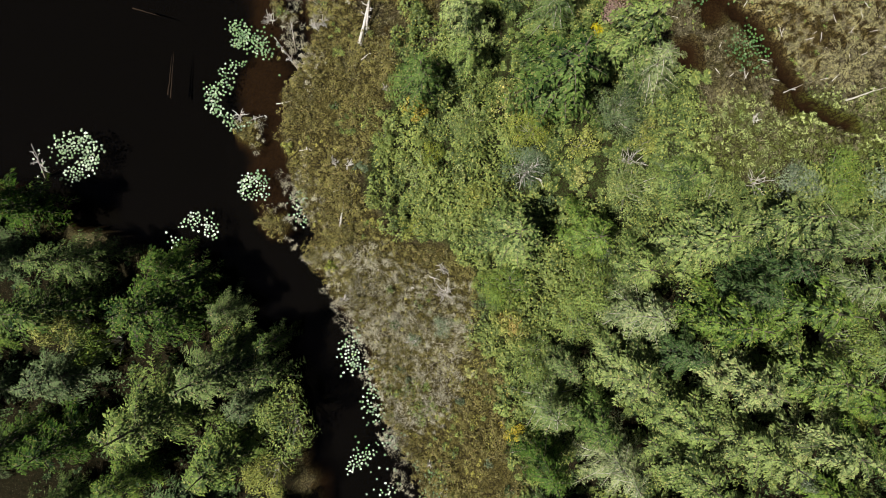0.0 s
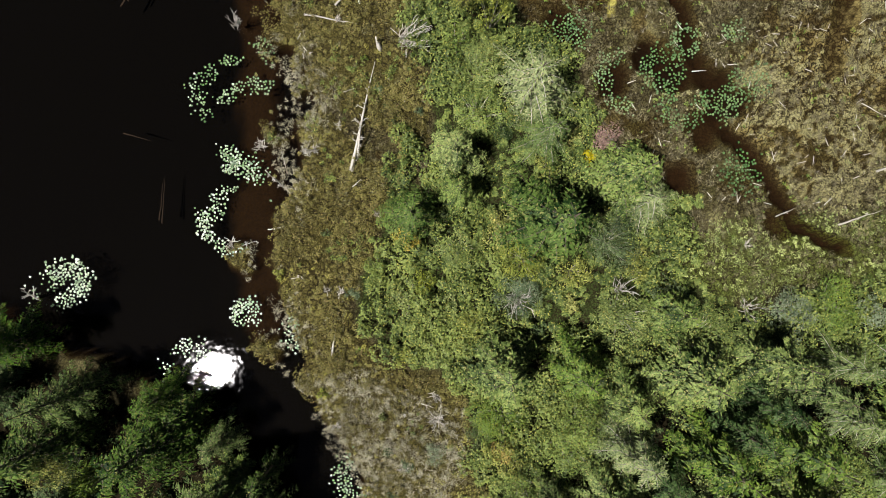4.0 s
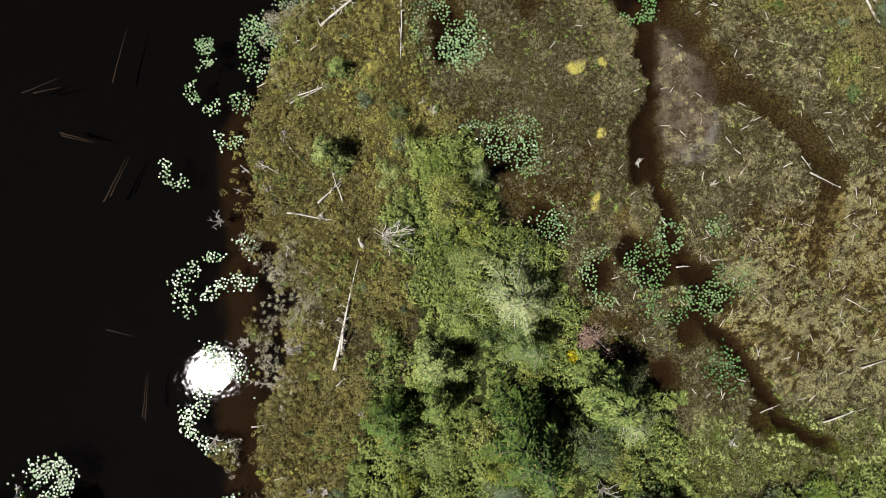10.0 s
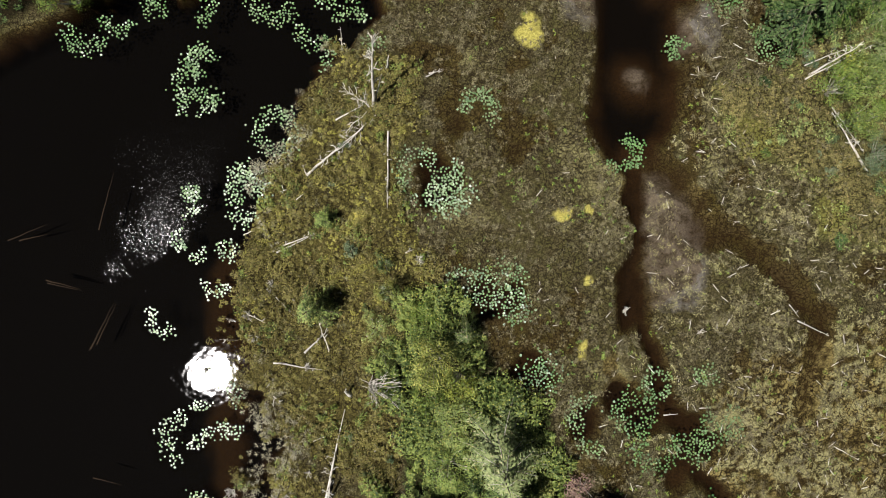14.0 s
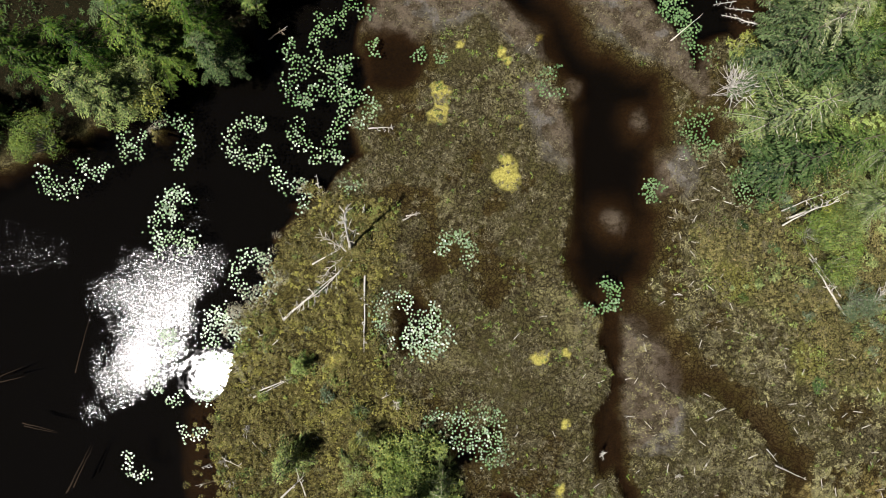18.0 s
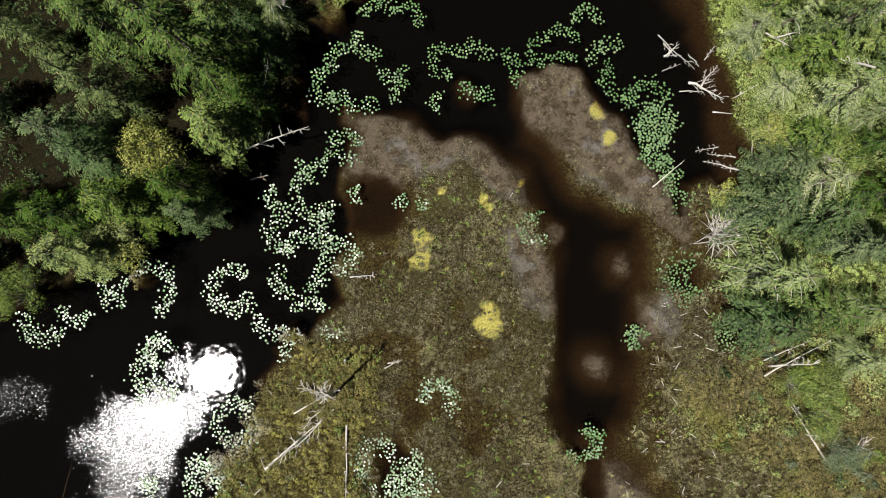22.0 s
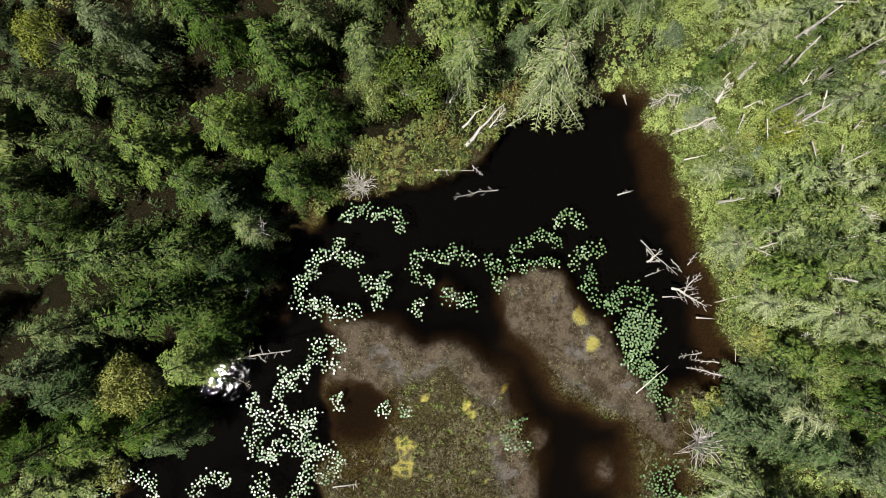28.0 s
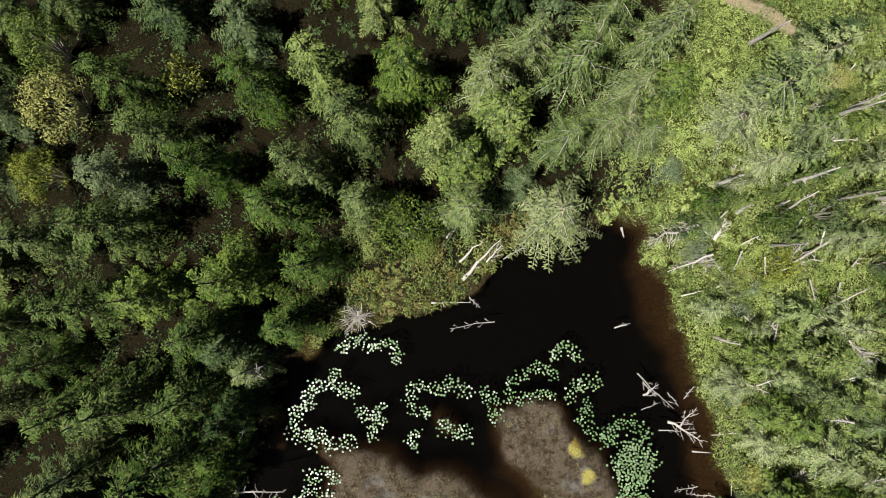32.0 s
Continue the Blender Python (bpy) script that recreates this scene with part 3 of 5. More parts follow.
def land(px, py):
    """Height of the ground and how much each kind of cover holds there."""
    wx, wy = px + 0.95 * rough(px, py, 2.8, 1) + 0.25 * rough(px, py, 0.7, 2, 2), py + 0.95 * rough(px, py, 2.8, 5) + 0.25 * rough(px, py, 0.7, 6, 2)
    bx, by = px + 0.9 * rough(px, py, 3.0, 9, 3), py + 0.9 * rough(px, py, 3.0, 12, 3)
    z = 0.10 + 0.07 * rough(px, py, 1.4, 20) + 0.05 * rough(px, py, 5.0, 24)
    zone = {}
    zone["olive"] = smooth(inside(wx, wy, GALE_BAND), -0.5, 0.5)
    zone["green"] = np.maximum(smooth(inside(wx, wy, THICKET_AREA), -0.6, 0.6), smooth(inside(wx, wy, NORTH_BANK), -0.6, 0.4) * 0.6)
    slope = smooth(inside(wx, wy, SLOPE_AREA), -1.0, 0.8)
    zone["heath"] = slope * (1 - smooth(py, 45, 52))
    moss = np.maximum(1 - smooth(np.hypot(wx - MOSS_A[0], wy - MOSS_A[1]), 0.6, 2.0), 1 - smooth(np.hypot(wx - MOSS_B[0], wy - MOSS_B[1]), 0.6, 2.4))
    zone["moss"] = moss
    zone["bright"] = np.maximum(slope, smooth(inside(wx, wy, MOSS_LAWN), -0.8, 0.8) * (0.6 + 0.4 * rough(px, py, 2.5, 31)))
    cracked = smooth(inside(wx, wy, CRACKED_AREA), -1.5, 1.5)
    border = cells(px + 0.4 * rough(px, py, 1.1, 40, 2) + 0.8 * rough(px, py, 5.0, 41, 1), py + 0.4 * rough(px, py, 1.1, 44, 2) + 0.8 * rough(px, py, 5.0, 45, 1), 0.8)
    lump = smooth(border + 0.06 * rough(px, py, 0.8, 47, 2), 0.02, 0.26)
    wet = smooth(rough(px, py, 4.5, 50, 2), -0.25, 0.35)
    bog = (1 - zone["olive"]) * (1 - zone["green"]) * (1 - zone["bright"])
    z = z - bog * (0.02 + 0.10 * wet) + cracked * bog * (0.09 * lump - 0.07)
    zone["hummock"] = cracked * lump * (1 - zone["bright"]) * (0.80 + 0.35 * rough(px, py, 2.2, 57, 3)) + bog * smooth(rough(px, py, 3.5, 55), 0.0, 0.6) * 0.45
    z += 0.16 * zone["olive"] + 0.25 * zone["green"] + 0.22 * zone["bright"]
    mud = np.maximum.reduce([smooth(inside(bx, by, shape), -1.2, 0.9) for shape in (NORTH_MUD, EAST_MUD, ISLAND_MUD, STRIP_MUD)])
    z = z * (1 - mud) + mud * (-0.02 + 0.05 * rough(px, py, 1.2, 60))
    zone["mud"] = mud
    def dig(z, amount, depth):
        return z * (1 - amount) - depth * amount
    ragged = 0.5 * rough(px, py, 0.9, 71, 3) * smooth(px, 11, 16)
    z = dig(z, smooth(inside(bx, by, EAST_CHANNEL) + ragged, -1.1, 1.2), 1.35)
    z = dig(z, 1 - smooth(along(wx, wy, NARROW_CHANNEL) + 0.25 * rough(px, py, 0.9, 73, 3), 0.0, 0.85), 0.9)
    z = dig(z, (1 - smooth(along(wx, wy, SIDE_CHANNEL) + 0.6 * rough(px, py, 1.6, 75, 3), 0.1, 1.5)) * 0.9, 0.40)
    for x, y, r, depth in POOLS:
        z = dig(z, 1 - smooth(np.hypot(wx - x, wy - y), r * 0.45, r * 1.25), depth)
    sunk = smooth(inside(wx, wy, OPEN_WATER), -0.35, 1.1)
    steep = np.maximum(smooth(py, 65, 68) * (1 - smooth(px, 15, 19)), smooth(-px, 7, 10) * np.maximum(smooth(py, 46, 50), 1 - smooth(py, 2, 6)))
    sunk = sunk * (1 - steep) + smooth(inside(wx, wy, OPEN_WATER), -0.3, 0.2) * steep
    north = smooth(py, 52, 58)
    soft = smooth(inside(bx, by, OPEN_WATER), -1.0, 1.2)
    sandy = north * smooth(px, -3, 0) * (1 - smooth(px, 19, 21)) * (1 - smooth(py, 63, 66))
    z = dig(z, sunk * (1 - sandy) + soft * sandy, 2.0)
    for line, depth, wide in (([(25.5, 58.3), (24.2, 62.8), (22.4, 69), (20.2, 75)], 0.50, 2.6), ([(-12.5, 4), (-12.8, 14), (-12.6, 24), (-12.8, 31)], 0.80, 3.4)):
        shelf = 1 - smooth(along(wx, wy, line), 0.5, wide)
        z = z * (1 - shelf) + np.maximum(z, -depth) * shelf
    for x, y, r in ISLETS:
        spot = 1 - smooth(np.hypot(wx - x, wy - y), r * 0.45, r * 1.1)
        z = np.maximum(z, z * (1 - spot) + 0.08 * spot)
        zone["olive"] = np.maximum(zone["olive"], spot)
    for x, y, r in HUMPS:
        hump = 1 - smooth(np.hypot(bx - x, by - y), 0, r * 1.6)
        z = np.maximum(z, z * (1 - hump) - (0.17 + 0.06 * rough(px, py, 1.0, 63, 2)) * hump)
        zone["mud"] = np.maximum(zone["mud"], hump)
    zone["algae"] = np.zeros_like(px)
    for x, y, r in ALGAE:
        spot = 1 - smooth(np.hypot(wx - x, wy - y) + 0.35 * r * rough(px, py, 0.5, 66, 2), r * 0.25, r * 1.15)
        zone["algae"] = np.maximum(zone["algae"], spot)
        z += 0.10 * spot
    path = 1 - smooth(along(wx, wy, TRAIL), 0.35, 0.7)
    zone["path"] = path
    west = inside(wx, wy, OPEN_WATER)
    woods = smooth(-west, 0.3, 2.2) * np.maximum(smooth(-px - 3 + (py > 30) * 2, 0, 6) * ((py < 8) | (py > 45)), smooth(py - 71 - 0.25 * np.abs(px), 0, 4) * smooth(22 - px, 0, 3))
    zone["shaded_duff"] = np.maximum(woods * (1 - zone["olive"]), smooth(inside(wx, wy, [(6.9, -5.7), (19.9, 1.6), (35.4, 4.6), (35.8, -22.4), (7.2, -23.1)]), -1, 2))
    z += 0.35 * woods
    zone["hummock"] = zone["hummock"] * (1 - zone["shaded_duff"])
    # The bed is coloured darker with depth in place of absorption by the water.
    zone["dimmed_silt"] = smooth(-z, 0.02, 0.60)
    zone["dimmed_deep"] = smooth(-z, 0.45, 1.5)
    return z, zone


def ground_sheet():
    """One sheet: a fine mesh over the pond, carried on by ever wider steps to the horizon."""
    def steps(low, high):
        out = [1, 2, 3.5, 5, 7, 9, 12, 15, 20, 30, 60, 120, 300, 800, 2000]
        return np.concatenate([low - np.array(out[::-1]), np.arange(low, high, 0.29), high + np.array(out)])
    xs, ys = steps(-34, 42), steps(-22, 100)
    gx, gy = np.meshgrid(xs, ys)
    z, zone = land(gx.ravel(), gy.ravel())
    far = smooth(np.maximum(np.abs(gx.ravel() - 4) - 38, np.abs(gy.ravel() - 39) - 61) + 4 * rough(gx.ravel(), gy.ravel(), 9.0, 120, 3), 1, 9)
    z = z * (1 - far) + 0.6 * far
    index = np.arange(gx.size).reshape(gx.shape)
    mesh = quads("ground", np.stack([gx.ravel(), gy.ravel(), z], 1), np.stack([index[:-1, :-1], index[:-1, 1:], index[1:, 1:], index[1:, :-1]], -1).reshape(-1, 4), GROUND)
    zone = {name: values * (1 - far) for name, values in zone.items()}
    zone["green"] = np.maximum(zone["green"], far * 0.8)
    zone["shaded_duff"] = np.maximum(zone["shaded_duff"], far * (0.8 + 0.2 * rough(gx.ravel(), gy.ravel(), 14.0, 124, 3)))
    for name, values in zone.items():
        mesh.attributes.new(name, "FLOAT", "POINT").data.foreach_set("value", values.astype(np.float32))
    mesh.polygons.foreach_set("use_smooth", np.ones(len(mesh.polygons), bool))
    return tagged(new("ground", mesh), "brown sedge bog with mud flats, moss and forest floor", "ground", kind="structure")


ground_sheet()
water_mesh = quads("water", [(-60, -45, 0), (60, -45, 0), (60, 120, 0), (-60, 120, 0)], [(0, 1, 2, 3)], WATER)
tagged(new("water", water_mesh), "still dark tea-brown bog water", "water", kind="structure")


LEVEL_X, LEVEL_Y = np.arange(-45, 50, 0.3), np.arange(-30, 110, 0.3)
LEVEL = land(*np.meshgrid(LEVEL_X, LEVEL_Y))[0]


def height(x, y):
    """The ground's height, from a table."""
    return float(LEVEL[min(max(int(round((y + 30) / 0.3)), 0), len(LEVEL_Y) - 1), min(max(int(round((x + 45) / 0.3)), 0), len(LEVEL_X) - 1)])


# ---- plants that nobody could count ----
def cover(name, label, mat, per_metre, per_clump, where, leaf, radius, tall, seed, box, upright=0.3, big=2.5):
    """Low leafy clumps, domed and uneven, strewn where the given rule holds."""
    rng = np.random.default_rng(seed)
    n = int(per_metre * (box[1] - box[0]) * (box[3] - box[2]))
    px, py = rng.uniform(box[0], box[1], n), rng.uniform(box[2], box[3], n)
    z, zone = land(px, py)
    keep = rng.random(n) < where(px, py, z, zone)
    px, py, z = px[keep], py[keep], z[keep]
    n = len(px)
    swell = 0.30 + 0.95 * smooth(rough(px, py, big, seed, 2), -0.45, 0.5)
    size = rng.uniform(radius[0], radius[1], n) * swell
    rise = rng.uniform(tall[0], tall[1], n) * swell
    c = np.repeat(np.arange(n), per_clump)
    m = len(c)
    a, d = rng.uniform(0, 2 * np.pi, m), np.sqrt(rng.random(m))
    out = np.stack([np.cos(a), np.sin(a)], 1)
    at = np.stack([px[c] + out[:, 0] * d * size[c], py[c] + out[:, 1] * d * size[c], np.maximum(z[c], 0) + 0.02 + rise[c] * np.sqrt(1 - 0.85 * d * d) * rng.uniform(0.55, 1.0, m)], 1)
    b = a + rng.normal(0, 1.0, m)
    steep = d * np.minimum(1.2, rise[c] / np.maximum(size[c], 0.05))
    way = np.stack([np.cos(b), np.sin(b), rng.normal(upright, 0.25, m) - 0.5 * steep * np.cos(b - a)], 1)
    up = np.stack([out[:, 0] * steep + rng.normal(0, 0.28, m), out[:, 1] * steep + rng.normal(0, 0.28, m), np.ones(m)], 1)
    p, f = leaves(at, way, up, leaf[0] * rng.uniform(0.6, 1.4, m), leaf[1] * rng.uniform(0.6, 1.4, m), slim=True)
    return tagged(new(name, quads(name, p, f, mat)), label, "undergrowth", kind="stuff")


def shore(x, y):
    return inside(x, y, OPEN_WATER)


SHADED = [(6.9, -5.7), (19.9, 1.6), (35.4, 4.6), (35.8, -22.4), (7.2, -23.1)]
cover("thicket", "dense green leafy thicket of low shrubs", THICKET, 2.7, 66, lambda x, y, z, k: k["green"] * (z > 0) * (1 - 0.75 * smooth(inside(x, y, SHADED), -1.0, 2.0)), (0.19, 0.14), (0.3, 0.85), (0.2, 2.1), 71, (-5, 42, -22, 32))
cover("thicket_shoots", "paler yellow-green shoots rising from the thicket", ALDER, 0.5, 30, lambda x, y, z, k: k["green"] * (z > 0) * smooth(rough(x, y, 4.0, 90, 2), 0.0, 0.5) * (1 - smooth(inside(x, y, SHADED), -1.0, 2.0)), (0.20, 0.13), (0.25, 0.6), (0.8, 1.9), 77, (-5, 42, -22, 32))
cover("bank_shrubs", "green and olive low shrubs along the bank", THICKET, 3.6, 20, lambda x, y, z, k: (k["green"] > 0.2) * (z > 0), (0.16, 0.10), (0.15, 0.45), (0.15, 0.9), 72, (-10, 20, 66, 82))
cover("slope_shrubs", "bright yellow-green young shrubs on the open slope", SLOPE, 5.0, 44, lambda x, y, z, k: k["bright"] * (1 - k["path"]) * (z > 0) * (0.06 + 0.94 * smooth(y, 45, 51)), (0.105, 0.065), (0.2, 0.6), (0.03, 1.1), 73, (12, 42, 30, 100), big=3.5)
cover("slope_grass", "short yellow-green grass and fern between the shrubs", SLOPE, 12.0, 9, lambda x, y, z, k: k["bright"] * (1 - k["path"]) * (z > 0) * smooth(y, 45, 51), (0.12, 0.055), (0.1, 0.3), (0.04, 0.3), 89, (12, 42, 44, 100), upright=0.5)
cover("bank_heath", "olive heath twigs along the northern bank", OLIVE, 12.0, 14, lambda x, y, z, k: (k["green"] > 0.2) * (z > -0.05) * smooth(rough(x, y, 2.5, 115, 2), -0.5, 0.1), (0.14, 0.07), (0.1, 0.35), (0.1, 0.6), 85, (-10, 20, 66, 82))
cover("understorey", "shaded ferns and seedlings under the wood", DARKFIR, 1.4, 14, lambda x, y, z, k: (k["shaded_duff"] > 0.4) * (z > 0) * 0.9, (0.18, 0.11), (0.2, 0.5), (0.1, 0.7), 86, (-34, 42, -22, 100))
cover("slope_heath", "olive heath and moss at the foot of the slope", OLIVE, 12.0, 16, lambda x, y, z, k: k["heath"] * (1 - 0.8 * k["moss"]) * (z > 0), (0.11, 0.06), (0.08, 0.3), (0.04, 0.35), 84, (12, 42, 28, 54))
cover("slope_brambles", "mid-green bramble clumps on the open slope", ALDER, 1.6, 40, lambda x, y, z, k: k["bright"] * (1 - k["path"]) * (z > 0) * (y > 40) * smooth(rough(x, y, 5.0, 93, 2), -0.1, 0.4), (0.15, 0.10), (0.3, 0.8), (0.3, 1.3), 78, (12, 42, 40, 100))
cover("sweet_gale", "olive-brown low sweet gale shrubs on wet moss", OLIVE, 11.0, 27, lambda x, y, z, k: k["olive"] * smooth(z, -1.1, 0.05) * (1 - 0.6 * smooth(inside(x, y, GREY_REEDS), -0.8, 0.5)) * (0.35 + 0.65 * smooth(rough(x, y, 1.8, 103, 2), -0.3, 0.2)), (0.12, 0.065), (0.10, 0.42), (0.04, 0.90), 74, (-18, 8, -22, 58))
cover("gale_green", "greener shrublets among the sweet gale", THICKET, 2.3, 18, lambda x, y, z, k: k["olive"] * (z > 0) * smooth(rough(x, y, 3.0, 95, 2), 0.0, 0.4), (0.15, 0.09), (0.15, 0.4), (0.2, 0.7), 79, (-18, 8, -22, 58))
cover("shore_twigs", "leafless grey twigs standing along the waterline", TWIGS, 11.0, 22, lambda x, y, z, k: np.maximum(smooth(inside(x, y, GREY_REEDS), -0.6, 0.4) * 0.85, (k["olive"] > 0.02) * smooth(2.2 - np.abs(shore(x, y) - 0.3), 0, 1.6) * smooth(rough(x, y, 3.0, 97, 2), -0.1, 0.4) * 0.8), (0.19, 0.024), (0.1, 0.36), (0.1, 0.6), 80, (-18, 6, -22, 58), upright=0.5)
cover("gale_yellow", "yellow-green bog moss and shrublets among the gale", MOSSY, 4.2, 18, lambda x, y, z, k: k["olive"] * (z > 0) * smooth(rough(x, y, 2.4, 107, 2), -0.1, 0.3) * (0.25 + 0.75 * smooth(y, 25, 30)), (0.11, 0.065), (0.12, 0.36), (0.1, 0.5), 81, (-18, 8, -22, 58))
cover("gale_dead", "dead grey-brown heath twigs among the gale", TWIGS, 3.0, 11, lambda x, y, z, k: k["olive"] * (z > 0) * smooth(rough(x, y, 1.7, 109, 2), 0.0, 0.4), (0.18, 0.022), (0.1, 0.3), (0.1, 0.6), 82, (-18, 8, -22, 58), upright=0.4)
cover("bog_green", "small green bog plants scattered over the sedge", ALDER, 1.3, 7, lambda x, y, z, k: (1 - k["olive"]) * (1 - k["green"]) * (1 - k["mud"]) * (1 - k["bright"]) * smooth(z, -0.15, 0.0) * (y < 60) * (0.15 + 0.85 * smooth(rough(x, y, 4.0, 111, 2), 0.0, 0.4)), (0.14, 0.09), (0.06, 0.25), (0.04, 0.2), 83, (-12, 40, 6, 62))
cover("sedge", "brown sedge tufts on the bog lawn", SEDGE, 8.0, 13, lambda x, y, z, k: (1 - k["olive"]) * (1 - k["green"]) * (1 - k["mud"] * 0.7) * (1 - k["bright"] * 0.7) * smooth(z, -0.12, 0.03) * (y < 66) * (0.25 + 0.75 * smooth(rough(x, y, 2.2, 101, 3), -0.25, 0.3)), (0.17, 0.050), (0.08, 0.30), (0.03, 0.26), 75, (-12, 40, 6, 66), upright=0.6, big=1.2)
cover("hummock_sedge", "straw-coloured sedge tufts on the cracked bog lawn", STRAW, 14.0, 14, lambda x, y, z, k: np.maximum(smooth(inside(x, y, CRACKED_AREA), -2.5, 1.5), 0.55 * smooth(x, 13, 18) * smooth(46 - y, 0, 6) * (y > 18)) * (1 - k["green"]) * (1 - k["bright"]) * smooth(z, -0.08, 0.0) * (0.12 + 0.88 * smooth(rough(x, y, 0.9, 141, 2), -0.1, 0.35)), (0.12, 0.042), (0.10, 0.28), (0.04, 0.22), 93, (12, 41, 8, 46), upright=0.5)
cover("bank_moss", "yellow-green moss on the northern bank", MOSSY, 3.0, 14, lambda x, y, z, k: (k["green"] > 0.2) * (z > 0) * smooth(rough(x, y, 2.0, 117, 2), 0.0, 0.4), (0.11, 0.06), (0.1, 0.35), (0.1, 0.5), 91, (-10, 20, 66, 82))
cover("mud_sedge", "sparse low sedge on the bare mud", SEDGE, 34.0, 5, lambda x, y, z, k: k["mud"] * (z > -0.06) * (0.2 + 0.8 * smooth(rough(x, y, 1.6, 119, 3), -0.2, 0.3)), (0.10, 0.032), (0.04, 0.16), (0.02, 0.09), 92, (-6, 30, 34, 72), upright=0.5)
cover("moss_lawn", "pale yellow-green moss and grass lawn", SLOPE, 20.0, 12, lambda x, y, z, k: k["bright"] * (1 - k["heath"]) * (z > 0) * (y < 36) * (0.3 + 0.7 * smooth(rough(x, y, 2.0, 131, 2), -0.3, 0.3)), (0.11, 0.045), (0.08, 0.28), (0.03, 0.25), 76, (8, 42, 0, 36))


# ---- trees, stand by stand ----
# south-west wood
conifer("spruce", -17.6, -3.7, 10.5, 4.3)
conifer("spruce", -13.5, -7.3, 11, 3.7)
conifer("fir", -17.7, -10.5, 11, 3.6)
conifer("spruce", -23.4, -0.9, 9, 3.0)
conifer("spruce", -24.5, -3.8, 10, 3.6)
conifer("cedar", -24.4, -8.3, 7, 3.0)
conifer("spruce", -23.1, -12.1, 9, 3.0)
conifer("fir", -13.4, -12.9, 9.5, 3.2)
conifer("spruce", -10.9, -5.8, 6.5, 1.4)
conifer("cedar", -12.3, -9.7, 7, 2.4)
conifer("spruce", -14.1, -3.9, 5.5, 2.0)
conifer("spruce", -16.2, -2.0, 5.5, 1.9)
conifer("spruce", -17.9, -1.1, 6, 2.2)
conifer("spruce", -27.2, 2.6, 9, 3.0)
bush("lime", -24.1, -5.2, 6, 1.7)
bush("alder", -21.9, -6.3, 5.5, 1.4)
bush("alder", -9.9, -11.2, 5.5, 2.7)
bush("lime", -11, -14.3, 4.5, 1.8)
conifer("spruce", -11.3, -8.2, 5, 1.8)
conifer("fir", -13.5, -6.1, 5.5, 2.0)
# south-east wood
conifer("fir", 4.3, 1.4, 9, 3.4)
conifer("fir", 8.9, 1.2, 8.5, 2.8)
conifer("fir", 15.8, 1.3, 9.5, 3.4)
conifer("fir", 20.8, 2.5, 9.5, 3.0)
conifer("spruce", 22.8, 0.8, 9.5, 3.0)
conifer("hemlock", 12.3, -3.4, 9, 3.3)
conifer("fir", 17.4, -3.8, 10, 3.0)
conifer("cedar", 19, -2.1, 8.5, 2.6)
conifer("fir", 12.1, -0.7, 7.5, 2.6)
conifer("fir", 11.6, -7.3, 9, 3.4)
conifer("cedar", 15, -5.9, 7.5, 2.5)
conifer("fir", 22.2, -2.9, 10, 3.2)
conifer("fir", 18.5, -7.5, 9.5, 3.2)
conifer("fir", 22.8, -6.8, 10, 3.2)
conifer("fir", 19.2, -11.2, 10.5, 3.2)
conifer("fir", 14.8, -9.7, 9.5, 3.2)
conifer("spruce", 9.6, -10.3, 9, 2.8)
conifer("hemlock", 6.5, -9.1, 9, 3.0)
conifer("spruce", 7.5, -6.7, 8, 2.2)
conifer("fir", 23.2, -10.8, 10.5, 3.2)
conifer("hemlock", 11.1, -12.9, 9, 3.0)
conifer("fir", 15.3, -12.8, 10, 3.2)
conifer("spruce", 6.5, -12.9, 9, 2.6)
conifer("fir", 15.1, 5.1, 6.5, 2.4)
conifer("cedar", 20.9, -0.5, 8, 2.4)
bush("alder", 25.8, -5.1, 6, 2.4)
bush("alder", 26.3, 5.8, 2.2, 2.2)
bush("grey", 29.2, 5.4, 1.8, 1.5)
bush("grey", 23.4, 4.9, 2.2, 2.0)
bush("alder", 8.7, -3.7, 4, 2.4)
bush("alder", 4.2, -2.1, 3, 2.0)
bush("lime", 4.2, -4.2, 3, 1.3)
bush("dark", 15.2, 5.9, 2.5, 1.4)
bush("alder", 17.7, 3.5, 4, 2.2)
bush("alder", 12.3, 4.6, 3.5, 2.2)
bush("alder", 9.4, -2.2, 5, 2.2)
bush("alder", 5.9, -6.6, 4, 2.0)
# belt between pond and bog
conifer("spruce", -1.6, 11.1, 7, 3.1)
conifer("fir", 1.2, 12.6, 7, 2.1)
conifer("spruce", 6.9, 10.7, 12.5, 4.4)
conifer("hemlock", 12.9, 12.1, 7.5, 3.0)
conifer("fir", 11.4, 13.6, 10.5, 3.2)
conifer("hemlock", 5.8, 19.3, 8.5, 3.9)
conifer("hemlock", 6.9, 16.3, 7, 2.6)
conifer("fir", 1, 15.2, 7.5, 2.6)
conifer("spruce", -2, 11.7, 6, 2.0)
bush("lime", 1.5, 25.7, 7.5, 1.9)
bush("lime", 3.2, 24.2, 6, 1.5)
conifer("hemlock", 3.5, 27.3, 5.5, 1.2)
bush("lime", -1.7, 29.9, 4.8, 1.0)
conifer("fir", -6.4, 28.6, 5.5, 1.6)
conifer("fir", -6, 34.6, 2.6, 1.0)
bush("dark", -2.1, 31.8, 1.8, 0.9)
bush("lime", -6.5, 28.6, 3, 1.1)
bush("alder", -2.6, 27.3, 1.8, 1.2)
bush("alder", -2.1, 25.4, 2.2, 0.9)
bush("grey", -4.2, 32.6, 1.2, 0.7)
bush("grey", -1.7, 29.7, 1.2, 0.7)
bush("alder", 2.4, 21, 3, 2.0)
